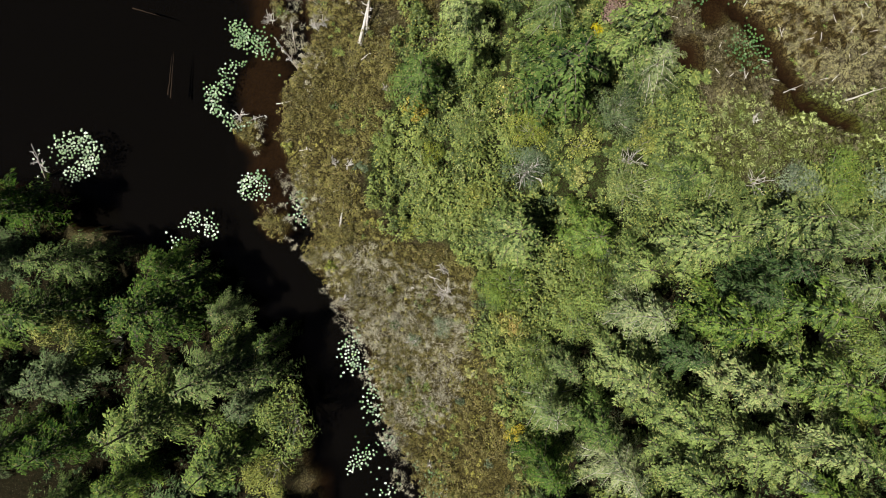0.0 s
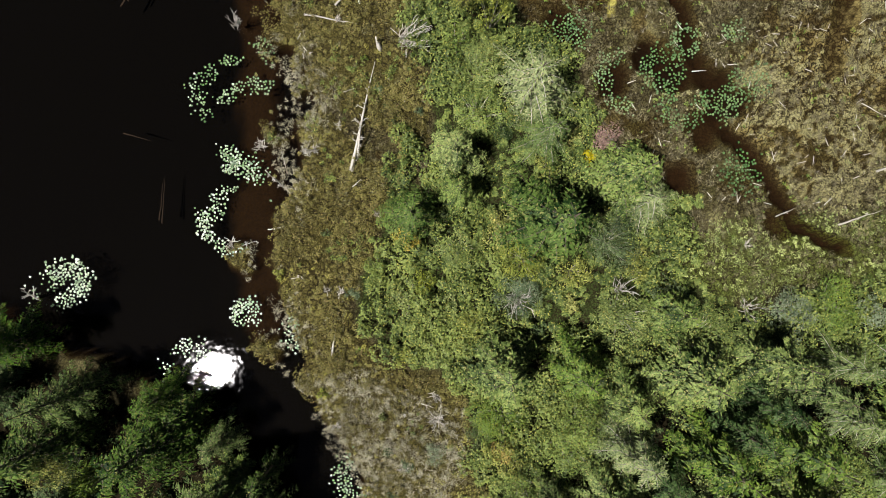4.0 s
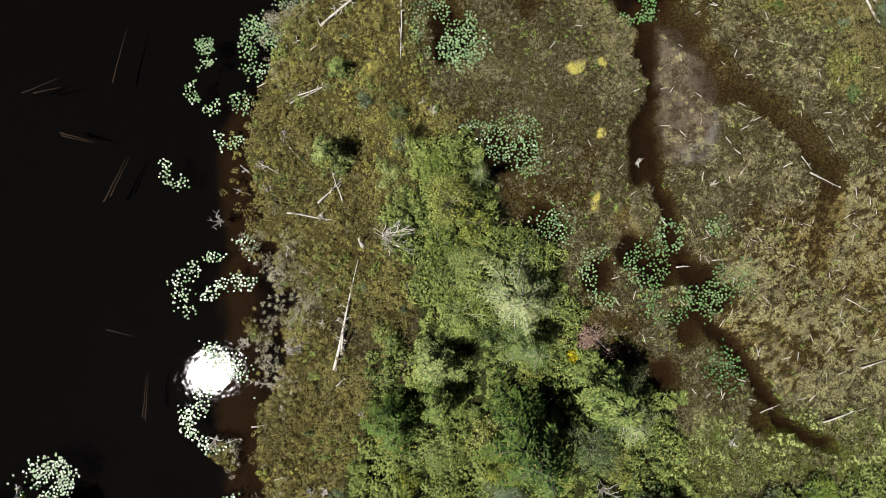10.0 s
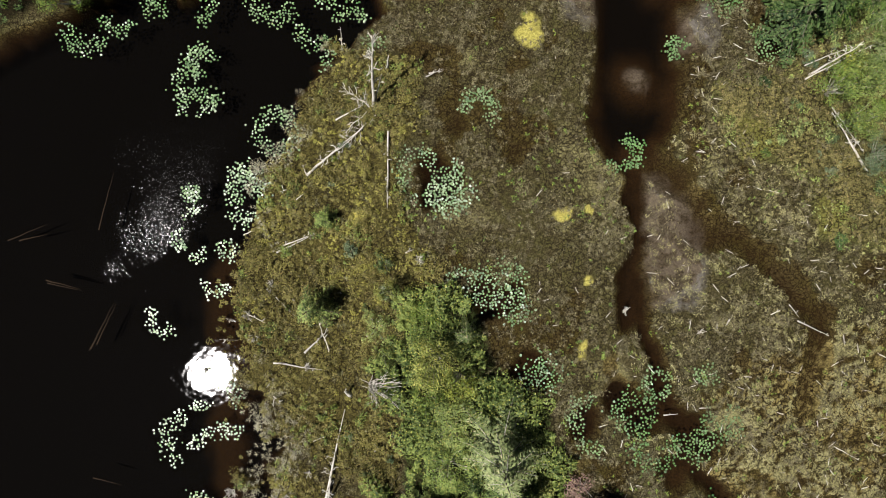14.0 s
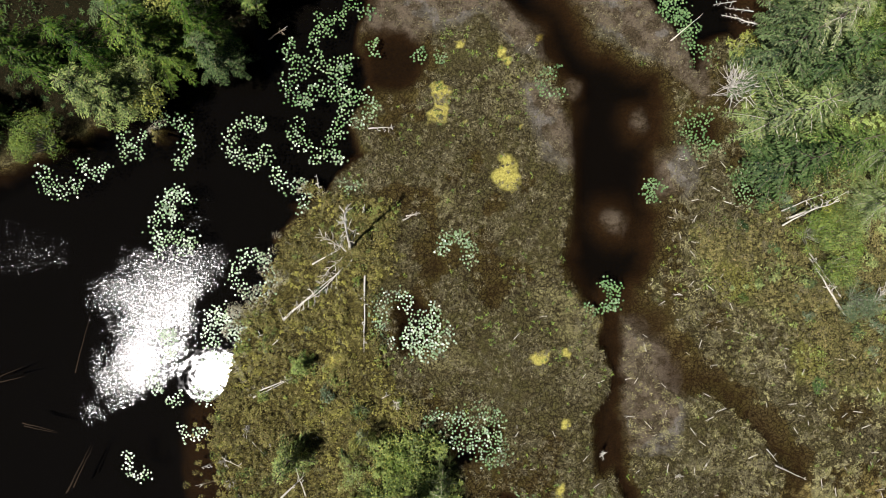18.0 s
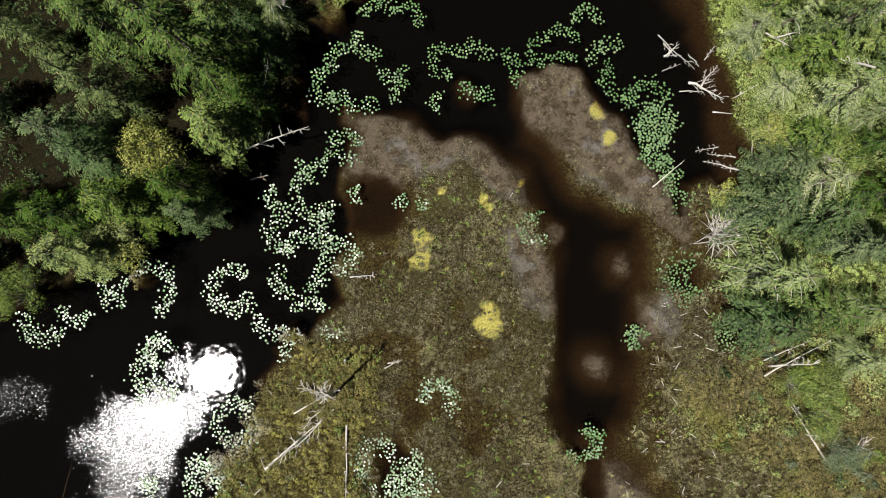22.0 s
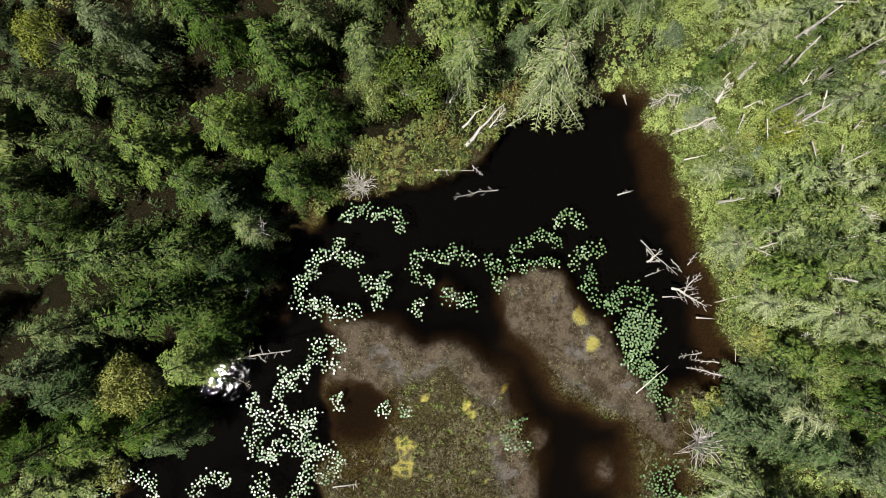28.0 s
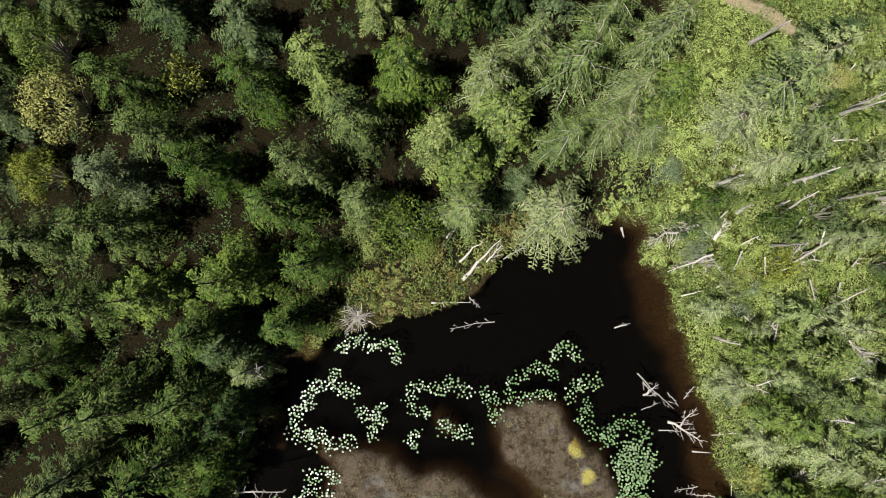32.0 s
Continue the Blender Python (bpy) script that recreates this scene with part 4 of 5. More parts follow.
bush("alder", 2.4, 18.1, 2.6, 2.2)
bush("alder", 0.9, 22.8, 3, 1.4)
bush("russet", 11.7, 16.6, 1.4, 1.5)
bush("yellow", 10, 15.3, 1.3, 0.7)
bush("yellow", -2.1, 9.7, 2.4, 1.1)
bush("lime", 4.1, 10.4, 3.2, 1.5)
bush("lime", 5.7, 8.3, 3.2, 1.6)
bush("lime", 9, 7.6, 3.0, 1.3)
bush("dark", 11.4, 9.6, 3.4, 2.0)
bush("lime", 2.3, 3.9, 2.6, 1.2)
bush("grey", 5.4, 6, 2.4, 1.7)
bush("lime", -1.1, 6.7, 1.8, 1.0)
bush("alder", 1.4, 9, 2.2, 1.6)
bush("alder", -1.9, 5.6, 2.0, 1.4)
bush("alder", 0.1, 1.9, 2.0, 1.2)
bush("alder", -4.2, 7.8, 1.6, 0.9)
bush("yellow", 4.5, -4.4, 2.2, 1.0)
bush("yellow", -6.6, 1.6, 0.7, 0.5)
bush("grey", -0.1, -5, 1.0, 0.9)
bush("yellow", 4.8, -11.9, 1.0, 0.9)
bush("grey", -1.8, -5.8, 0.8, 0.6)
bush("grey", -5.9, 5.8, 0.8, 0.6)
# eastern edge
conifer("hemlock", 25.2, 51.3, 8.5, 3.8)
conifer("cedar", 25.5, 55.8, 6.5, 3.2)
conifer("cedar", 25.2, 48.2, 7.5, 3.2)
conifer("spruce", 27.6, 49.1, 8.5, 3.2)
conifer("cedar", 28.4, 55.1, 7.5, 3.2)
conifer("hemlock", 27.5, 57, 8.5, 3.0)
bush("alder", 29.2, 44, 4.5, 1.8)
bush("lime", 28.8, 45, 3.2, 1.2)
bush("alder", 30.5, 59.1, 3.5, 2.0)
bush("lime", 26.6, 60.8, 1.8, 1.4)
bush("lime", 23.5, 56.7, 1.3, 1.3)
bush("lime", 25.7, 55.7, 1.5, 1.2)
bush("dark", 25.7, 52.7, 2.4, 1.2)
bush("grey", 31.3, 39.5, 2.4, 1.6)
bush("alder", 28.1, 43.8, 3.5, 1.8)
bush("alder", 29.5, 41.7, 3.5, 1.6)
# north-western wood
conifer("spruce", -9.7, 63.7, 15, 4.4)
conifer("spruce", -1.9, 74.9, 11.5, 3.0)
conifer("fir", -7, 73.9, 11, 3.2)
conifer("spruce", -14.3, 77, 11.5, 3.6)
conifer("spruce", -15.8, 72.3, 10.5, 3.4)
conifer("spruce", -8.8, 70.7, 10, 3.2)
conifer("fir", -12.1, 72.8, 10, 3.0)
conifer("spruce", -13.1, 66.5, 12, 3.4)
conifer("cedar", -7.5, 69.7, 8.5, 2.8)
conifer("hemlock", -6.5, 68.2, 6, 2.2)
conifer("spruce", -9.6, 66.8, 10, 3.2)
bush("lime", -13, 58.3, 8.5, 2.2)
conifer("cedar", -16.5, 58.2, 9.5, 3.2)
conifer("fir", -9.4, 60.1, 9, 2.8)
conifer("spruce", -16.3, 62.2, 11, 3.2)
conifer("spruce", -16, 66.1, 10.5, 3.4)
conifer("cedar", -18.4, 59.4, 9.5, 3.2)
conifer("fir", -15.6, 55.4, 9, 3.0)
conifer("fir", -19.1, 52.2, 7.5, 2.6)
bush("alder", -16.6, 53.4, 4.5, 2.0)
bush("alder", -11.7, 56, 3.5, 1.8)
conifer("spruce", -11.6, 56.4, 9, 2.6)
conifer("fir", -14.9, 55.5, 8.5, 2.6)
bush("lime", -14, 58.6, 7, 2.0)
conifer("spruce", -18.7, 54.6, 9.5, 3.0)
conifer("fir", -17.6, 52.3, 6.5, 2.4)
bush("alder", -23.4, 49.4, 4, 2.0)
bush("lime", -16.1, 52.3, 3.5, 1.5)
conifer("cedar", -11.6, 54.9, 6.5, 2.2)
conifer("cedar", -7.2, 65.6, 9, 2.4)
conifer("spruce", -7.6, 62.2, 8, 2.2)
# northern wood
bush("alder", 3.3, 77.3, 8, 2.6)
bush("alder", 1.1, 76.6, 6.5, 1.8)
conifer("hemlock", 7.1, 78.2, 10, 3.4)
conifer("fir", 9.4, 83.8, 9.5, 3.2)
conifer("hemlock", 15.8, 83.7, 8, 3.0)
conifer("fir", 7.1, 81.6, 8.5, 2.8)
conifer("hemlock", 18.7, 83.5, 5.5, 2.2)
conifer("hemlock", 17.8, 86.2, 7.5, 2.8)
conifer("cedar", 10.7, 80.3, 5.5, 2.0)
conifer("hemlock", 12.5, 78.3, 9.5, 3.9)
conifer("spruce", 0.9, 78.5, 10.5, 3.0)
conifer("spruce", -4.3, 78.4, 11, 3.2)
conifer("fir", 5.6, 82.5, 11, 3.0)
conifer("spruce", 0.3, 83.6, 12, 3.4)
conifer("spruce", -8.5, 80.6, 11.5, 3.0)
conifer("spruce", -2.7, 80.7, 11.5, 3.2)
conifer("hemlock", 8.3, 86.4, 9.5, 3.0)
conifer("hemlock", 14.1, 87.4, 9.5, 3.6)
conifer("hemlock", 16.6, 83.9, 7.5, 2.6)
conifer("fir", 3.2, 86.8, 11, 3.0)
conifer("spruce", -5.7, 85.9, 11, 3.2)
conifer("spruce", -11.7, 82.6, 10, 3.0)
bush("lime", -18.6, 85, 6.5, 2.4)
bush("lime", -10.9, 86.8, 6, 1.5)
bush("lime", -19.9, 80.5, 5.5, 2.0)
conifer("spruce", -13.8, 85.8, 10.5, 3.0)
conifer("cedar", -14.6, 80.3, 9, 2.8)
conifer("fir", -2, 86.8, 11, 3.0)
conifer("hemlock", 11, 88.6, 9.5, 2.8)
bush("alder", -20, 88.7, 6.5, 2.2)
conifer("hemlock", 19.4, 89.6, 9, 3.2)
conifer("hemlock", 13.4, 82.9, 8.5, 3.0)
conifer("fir", 20.0, 86.4, 7, 2.6)
conifer("hemlock", 16.0, 91.0, 9, 3.0)
# north-eastern slope
conifer("pine", 24.6, 84.7, 6.5, 2.9)
conifer("pine", 27, 86.6, 8, 3.5)
conifer("pine", 29.9, 88.6, 7.5, 2.6)
conifer("pine", 26.9, 81.9, 4.5, 2.0)
conifer("pine", 29.9, 84.1, 5.5, 2.0)
conifer("cedar", 30.5, 89.9, 6.5, 2.2)
bush("grey", 20.7, 81.5, 1.4, 1.4)
bush("grey", 25.5, 72.5, 1.8, 1.2)
bush("alder", 24.7, 75.1, 1.8, 1.2)
conifer("pine", 24.7, 67.4, 4.5, 2.0)
conifer("fir", 29.7, 69.6, 6.5, 2.8)
conifer("spruce", 29.7, 67.2, 7.5, 3.0)
conifer("fir", 28, 65.3, 6.5, 2.6)
conifer("pine", 31.3, 71.3, 6.5, 2.4)
conifer("pine", 32.3, 77, 5, 2.0)
conifer("pine", 28.9, 72, 4.5, 1.8)
conifer("pine", 29.4, 67.4, 4.5, 2.2)
conifer("pine", 26.6, 63.5, 4.5, 2.0)
conifer("fir", 28.1, 59.9, 5.5, 2.4)
conifer("cedar", 26.7, 58.1, 6, 2.6)
conifer("pine", 30.5, 63, 6.5, 2.6)


def fill_wood(outline, kinds, low, high, seed):
    """Further trees where the wood goes on, kept clear of those already standing and of the water."""
    rng = random.Random(seed)
    xs, ys = [p[0] for p in outline], [p[1] for p in outline]
    for _ in range(900):
        x, y = rng.uniform(min(xs), max(xs)), rng.uniform(min(ys), max(ys))
        r = rng.uniform(2.3, 3.4)
        if float(inside(np.array([x]), np.array([y]), outline)[0]) < 0 or float(inside(np.array([x]), np.array([y]), OPEN_WATER)[0]) > -1.0:
            continue
        if all(math.hypot(x - a, y - b) > 0.64 * r + other * 0.64 for a, b, other in STANDING):
            conifer(rng.choice(kinds), x, y, rng.uniform(low, high), r, 0.4)


fill_wood([(-35.5, 5.9), (-26.8, 2.1), (-18.9, -3.9), (-11.7, -11.5), (-9, -23.5), (-34.7, -24.1)], ("spruce", "cedar", "fir"), 5.5, 9, 1)
fill_wood([(6.8, -4.1), (19.9, 2.4), (35.4, 5.4), (35.8, -22.4), (7.2, -23.1)], ("fir", "spruce", "fir", "hemlock"), 5.5, 9, 2)
fill_wood([(-31.7, 50.1), (-19.2, 52.5), (-11.1, 59.2), (-6.2, 68.5), (-3.9, 71.2), (2.3, 75.5), (10.1, 79.1), (10.2, 80.3), (18, 81.6), (21, 88.7), (21, 98.1), (-31.1, 97.5)], ("spruce", "cedar", "fir", "spruce"), 6.5, 10.5, 3)
fill_wood([(28.6, 56.8), (40.3, 57.7), (39.2, 46.3), (31.5, 45.8), (26.8, 49.6)], ("hemlock", "cedar", "spruce"), 5, 8, 4)


def sprinkle(outline, count, seed, make, clear=0.6, dry=True):
    """Single young plants over an area, kept apart from what stands there."""
    rng = random.Random(seed)
    xs, ys = [p[0] for p in outline], [p[1] for p in outline]
    done = 0
    for _ in range(count * 14):
        x, y = rng.uniform(min(xs), max(xs)), rng.uniform(min(ys), max(ys))
        if done == count or float(inside(np.array([x]), np.array([y]), outline)[0]) < 0.2 or (dry and height(x, y) < 0.0):
            continue
        if all(math.hypot(x - a, y - b) > clear + r * 0.6 for a, b, r in STANDING):
            make(rng, x, y)
            done += 1


LOWER_SLOPE = [(27.7, 66.4), (28.1, 60.9), (29.7, 53.2), (39, 52.5), (39, 68.4), (31.2, 68.3)]
sprinkle(LOWER_SLOPE, 17, 21, lambda g, x, y: conifer(g.choice(("pine", "fir", "spruce", "hemlock")), x, y, g.uniform(4.5, 8.0), g.uniform(1.5, 2.3)), 0.6)
UPPER_SLOPE = [(21, 76.8), (23.3, 68.6), (26.8, 60.1), (39.2, 59.4), (41.3, 78), (39.3, 95.9), (32.7, 89.2), (23.8, 80.5)]
sprinkle(UPPER_SLOPE, 44, 6, lambda g, x, y: conifer(g.choice(("pine", "hemlock", "fir", "spruce")), x, y, g.uniform(2.5, 6.5), g.uniform(0.7, 1.7)), 0.6)
sprinkle(UPPER_SLOPE, 14, 22, lambda g, x, y: bush(g.choice(("alder", "alder", "dark", "lime")), x, y, g.uniform(2.2, 3.6), g.uniform(1.0, 1.7)), 0.4)
sprinkle(UPPER_SLOPE, 34, 7, lambda g, x, y: bush(g.choice(("alder", "lime", "grey", "alder")), x, y, g.uniform(0.8, 1.8), g.uniform(0.5, 1.1)), 0.3)
sprinkle(SLOPE_AREA[6:15], 26, 8, lambda g, x, y: bush(g.choice(("alder", "grey", "grey", "dark")), x, y, g.uniform(0.4, 1.1), g.uniform(0.3, 0.7)), 0.3)
sprinkle(GALE_BAND, 36, 9, lambda g, x, y: bush(g.choice(("alder", "lime", "grey", "grey", "dark")), x, y, g.uniform(0.4, 1.1), g.uniform(0.25, 0.6)), 0.4)
sprinkle(THICKET_AREA, 26, 10, lambda g, x, y: bush(g.choice(("alder", "grey", "alder", "dark", "lime")), x, y, g.uniform(1.4, 2.8), g.uniform(0.6, 1.2)), 0.2)


# ---- lily pads ----
def pad_mesh(seed):
    """A round floating leaf with a notch at its stalk and a slightly raised, uneven rim."""
    rng = np.random.default_rng(seed)
    a = np.radians(np.linspace(18, 342, 11))
    rim = 1 + rng.normal(0, 0.05, 11)
    top = [(0, 0, 0)] + [(np.cos(t) * k, np.sin(t) * k * 0.9, 0.03 + 0.06 * rng.random()) for t, k in zip(a, rim)]
    return quads("pad", top, [(0, k, k + 1) for k in range(1, 11)], PAD)


PADS = [pad_mesh(k) for k in range(4)]
reeds = random.Random(12)


def colony(x, y, size, first=0, last=360, thick=0.3, count=0, high=0.03, squeeze=1.0, turn=0.0):
    """Pads crowded along a ring or arc round (x, y); degrees run anticlockwise from east. The outer ones of a dense colony are one cluster."""
    root = new("lily_pad_colony")
    root.location = (x, y, 0.0)
    tagged(root, "crowded round green lily pads with open water between", "lily pads", "lily pad colonies")
    length = max(size * radians(last - first), 0.5)
    placed, tries, rest = [], 0, []
    count = int(count * 1.2) or int(4.8 * length * (0.3 + thick) / 0.22)
    while len(placed) < count and tries < count * 8:
        tries += 1
        a = radians(reeds.uniform(first, last))
        d = size + reeds.gauss(0, thick * 0.5)
        if size < 0.25:
            d = abs(reeds.gauss(0, thick))
        u, v = d * math.cos(a), d * math.sin(a) * squeeze
        c, s = math.cos(radians(turn)), math.sin(radians(turn))
        u, v = u * c - v * s, u * s + v * c
        if any((u - p) ** 2 + (v - q) ** 2 < 0.023 for p, q in placed):
            continue
        placed.append((u, v))
        mesh = PADS[reeds.randrange(4)]
        k = reeds.uniform(0.066, 0.100)
        m = pose(u, v, max(0.0, height(x + u, y + v)) + high + reeds.uniform(0, 0.04), reeds.gauss(0, 5), reeds.gauss(0, 5), reeds.uniform(0, 360)) @ Matrix.Diagonal((k, k, k, 1))
        if len(placed) <= 18:
            part("pad", mesh, root).matrix_basis = m
        else:
            rest.append([m @ p.co for p in mesh.vertices])
    if rest:
        points = np.array(rest, float)
        fan = np.array([(0, k, k + 1) for k in range(1, 11)])
        cluster = quads("pad_cluster", points.reshape(-1, 3), (fan[None] + 12 * np.arange(len(rest))[:, None, None]).reshape(-1, 3), PAD)
        tagged(part("pad_cluster", cluster, root), kind="stuff")
    return root


# south-west bay
colony(-25.8, 6.1, 1.2, -120, 160, 0.7)
colony(-27.5, 5.4, 0.1, 0, 360, 0.6, 14)
colony(-17, 1.2, 0.9, -30, 170, 0.6)
colony(-18.5, 0.4, 0.1, 0, 360, 0.4, 12)
colony(-13.1, 4.4, 0.7, -60, 200, 0.4)
colony(-9.5, 2.9, 0.8, 90, 270, 0.5)
colony(-9.9, 3.9, 0.1, 0, 360, 0.4, 12)
colony(-14.3, 15.1, 0.4, 0, 300, 0.4)
colony(-13.8, 13.6, 1.0, 0, 160, 0.5)
colony(-14.6, 11.8, 0.9, 60, 250, 0.5)
colony(-15.7, 10.4, 0.9, 100, 260, 0.4)
colony(-14.3, 9.4, 0.9, 180, 340, 0.4)
colony(-12.7, 13.6, 0.1, 0, 360, 0.6, 20)
colony(-5.5, -6.7, 1.1, 90, 270, 0.7)
colony(-5.1, -8.3, 0.1, 0, 360, 0.6, 16)
colony(-3.9, -10.2, 1.0, 120, 280, 0.6)
colony(-3.5, -12.9, 0.1, 0, 360, 1.0, 34)
colony(-1.3, -15.6, 1.0, -90, 120, 0.6)
colony(-5, -14.9, 1.0, 60, 200, 0.5)
colony(-3.4, -16.4, 0.1, 0, 360, 0.9, 26)
# along the western pond
colony(-16, 19.8, 1.0, 60, 250, 0.6)
colony(-14.9, 20, 0.9, 240, 380, 0.5)
colony(-16.4, 18.1, 0.1, 0, 360, 0.5, 18)
colony(-14.5, 21.3, 0.6, 30, 170, 0.4)
colony(-12.6, 22.2, 0.6, -60, 140, 0.5)
colony(-12.5, 20.5, 0.7, 170, 350, 0.5)
colony(-14.6, 15.2, 0.4, 90, 350, 0.4)
colony(-13.6, 13.8, 0.9, 20, 180, 0.6)
colony(-15.3, 10.3, 0.9, 130, 260, 0.5)
colony(-13.4, 4.3, 0.6, 0, 330, 0.4)
colony(-25.3, 6.3, 1.0, -60, 210, 0.6)
colony(-17.2, 27.6, 0.9, 130, 320, 0.4)
colony(-13.6, 30.2, 0.8, 170, 350, 0.4)
colony(-16.1, 33.1, 0.5, 80, 320, 0.4)
colony(-15, 32.3, 0.5, 200, 400, 0.35)
colony(-15.3, 34.7, 0.5, 40, 200, 0.35)
colony(-15.5, 36.4, 0.3, 0, 360, 0.35)
colony(-12.9, 32.5, 0.5, 0, 360, 0.35)
colony(-11.6, 36.5, 1.1, -30, 250, 0.7)
colony(-9.6, 40.6, 1.35, 40, 390, 0.6)
colony(-15, 45.4, 0.8, 60, 270, 0.5)
colony(-14.9, 42.6, 0.8, -30, 130, 0.5)
colony(-15.7, 42.4, 0.6, 120, 260, 0.4)
colony(-15.5, 36.2, 0.4, 0, 360, 0.35)
colony(-11.9, 36.8, 1.1, -50, 150, 0.6)
colony(-11.9, 35.2, 0.8, 180, 350, 0.5)
# northern arm of the pond
colony(-23, 47.3, 1.2, 150, 350, 0.7)
colony(-20.7, 48.5, 1.0, 180, 340, 0.5)
colony(-19.2, 49.3, 0.8, -70, 90, 0.5)
colony(-15.7, 49.7, 1.6, -80, 130, 0.5)
colony(-17, 49.5, 0.8, 100, 250, 0.4)
colony(-10, 49.8, 1.4, 40, 350, 0.6)
colony(-15, 45.4, 0.8, 0, 300, 0.5)
colony(-15.6, 43.9, 1.0, 120, 290, 0.5)
colony(-14.8, 42.9, 0.9, 250, 380, 0.5)
colony(-2.3, 59.7, 0.9, 0, 330, 0.45)
colony(-3.5, 58.5, 0.5, 90, 270, 0.3)
colony(-4.9, 58.6, 0.6, 160, 360, 0.3)
colony(-5.2, 57.1, 0.6, 0, 250, 0.4)
colony(-7, 56.1, 0.6, 90, 330, 0.4)
colony(-4.4, 55.7, 1.0, 150, 370, 0.6)
colony(-3, 54.2, 1.0, 90, 300, 0.5)
colony(-6.4, 53.7, 1.1, 60, 300, 0.6)
colony(-5.2, 52.6, 1.0, 0, 200, 0.5)
colony(-2.6, 52.2, 1.0, 0, 360, 0.5)
colony(-1.5, 56.3, 0.4, 60, 330, 0.3)
colony(-6.1, 50.4, 0.9, 100, 300, 0.5)
colony(-4.6, 50.8, 0.8, 240, 420, 0.5)
colony(-7, 47.7, 1.1, 160, 330, 0.6)
colony(-4.7, 48.3, 0.9, 0, 180, 0.5)
colony(-3, 47.5, 0.8, 200, 350, 0.4)
colony(-5.6, 45.4, 0.8, 90, 220, 0.4)
colony(-0, 68.5, 1.2, 20, 170, 0.5)
colony(-0.8, 66.9, 0.9, 120, 330, 0.5)
colony(2, 68.7, 0.8, -60, 150, 0.4)
colony(-2.5, 65.6, 0.9, 60, 240, 0.5)
colony(-3.3, 64, 1.1, 100, 290, 0.6)
colony(-1.5, 63.8, 1.5, 190, 330, 0.6)
colony(0.2, 63.8, 1.0, -60, 110, 0.5)
colony(1.8, 64.6, 0.5, 60, 300, 0.25)
colony(4.1, 62.8, 0.5, 60, 280, 0.3)
colony(4.5, 65.6, 0.9, 60, 300, 0.45)
colony(6.6, 65.4, 1.3, 20, 160, 0.5)
colony(7, 64.5, 1.2, 190, 320, 0.6)
colony(8.6, 65, 1.0, -60, 100, 0.6)
colony(11.1, 66.4, 0.8, 100, 340, 0.4)
colony(12.5, 67, 1.0, 0, 180, 0.4)
colony(13, 66.6, 0.7, 200, 330, 0.4)
colony(14.2, 68.6, 0.8, -20, 200, 0.4)
colony(15.8, 65.9, 1.1, 40, 200, 0.5)
colony(16.7, 64.5, 1.2, 120, 300, 0.5)
colony(18.5, 63, 1.3, 0, 200, 0.5)
colony(19.1, 61.2, 1.0, 0, 360, 0.7)
colony(19.1, 59.7, 0.9, 180, 330, 0.5)
colony(20.4, 58.3, 0.8, 100, 260, 0.5)
# green colonies round the eastern bog
colony(10.8, 54.2, 0.85, 60, 330, 0.45)
colony(17.9, 46.7, 0.6, 90, 300, 0.35)
colony(14.5, 39.4, 0.85, -120, 100, 0.45)
colony(13.9, 38.8, 0.5, 150, 300, 0.3)
colony(19.1, 61.7, 0.9, 0, 360, 0.8)
colony(19.5, 59.5, 0.8, 60, 330, 0.6)
colony(20.7, 57.4, 0.7, 60, 300, 0.5)
colony(21.3, 50.7, 1.1, 60, 330, 0.9)
colony(21.1, 56, 0.1, 0, 360, 0.7, 24)
colony(24.5, 47.3, 0.8, 0, 360, 1.0)
colony(1.6, 55.9, 0.3, 0, 360, 0.3)
colony(3.1, 55.8, 0.3, 0, 300, 0.3)
colony(4.3, 42.4, 1.0, 20, 200, 0.5)
colony(-0, 38.3, 1.1, 0, 250, 0.6)
colony(2.1, 38.1, 0.9, 250, 420, 0.4)
colony(2.2, 36.6, 1.0, 0, 360, 0.8)
colony(0, 36.9, 0.9, 140, 280, 0.4)
colony(4.2, 42.3, 1.1, -50, 160, 0.5)
colony(3.3, 30.2, 1.0, 30, 200, 0.4)
colony(5, 30.1, 1.0, 0, 360, 0.7)
colony(6.2, 30.5, 1.1, -80, 110, 0.6)
colony(7, 28.7, 0.8, 0, 360, 0.6)
colony(2.4, 36.5, 1.1, 150, 400, 0.7)
colony(8.8, 24.1, 0.8, 0, 360, 0.9)
colony(11.8, 21.4, 1.0, 60, 270, 0.6)
colony(15.1, 21.6, 1.15, 0, 360, 0.6)
colony(12.4, 19.8, 0.9, 180, 330, 0.5)
colony(16.7, 23.6, 0.85, 20, 360, 0.4)
colony(16.7, 19.2, 1.35, 130, 400, 0.6)
colony(19.4, 19.2, 0.7, 0, 360, 0.6)
colony(21.1, 20.9, 0.9, 120, 430, 0.8)
colony(20.1, 24.2, 0.5, 0, 360, 0.4)
colony(20.4, 14.6, 0.7, 0, 360, 1.1, 90, 0.25)
colony(14.6, 39.5, 0.8, -100, 130, 0.45)
colony(18, 46.7, 0.6, 0, 250, 0.4)


# ---- dead wood ----
snags = np.random.default_rng(44)


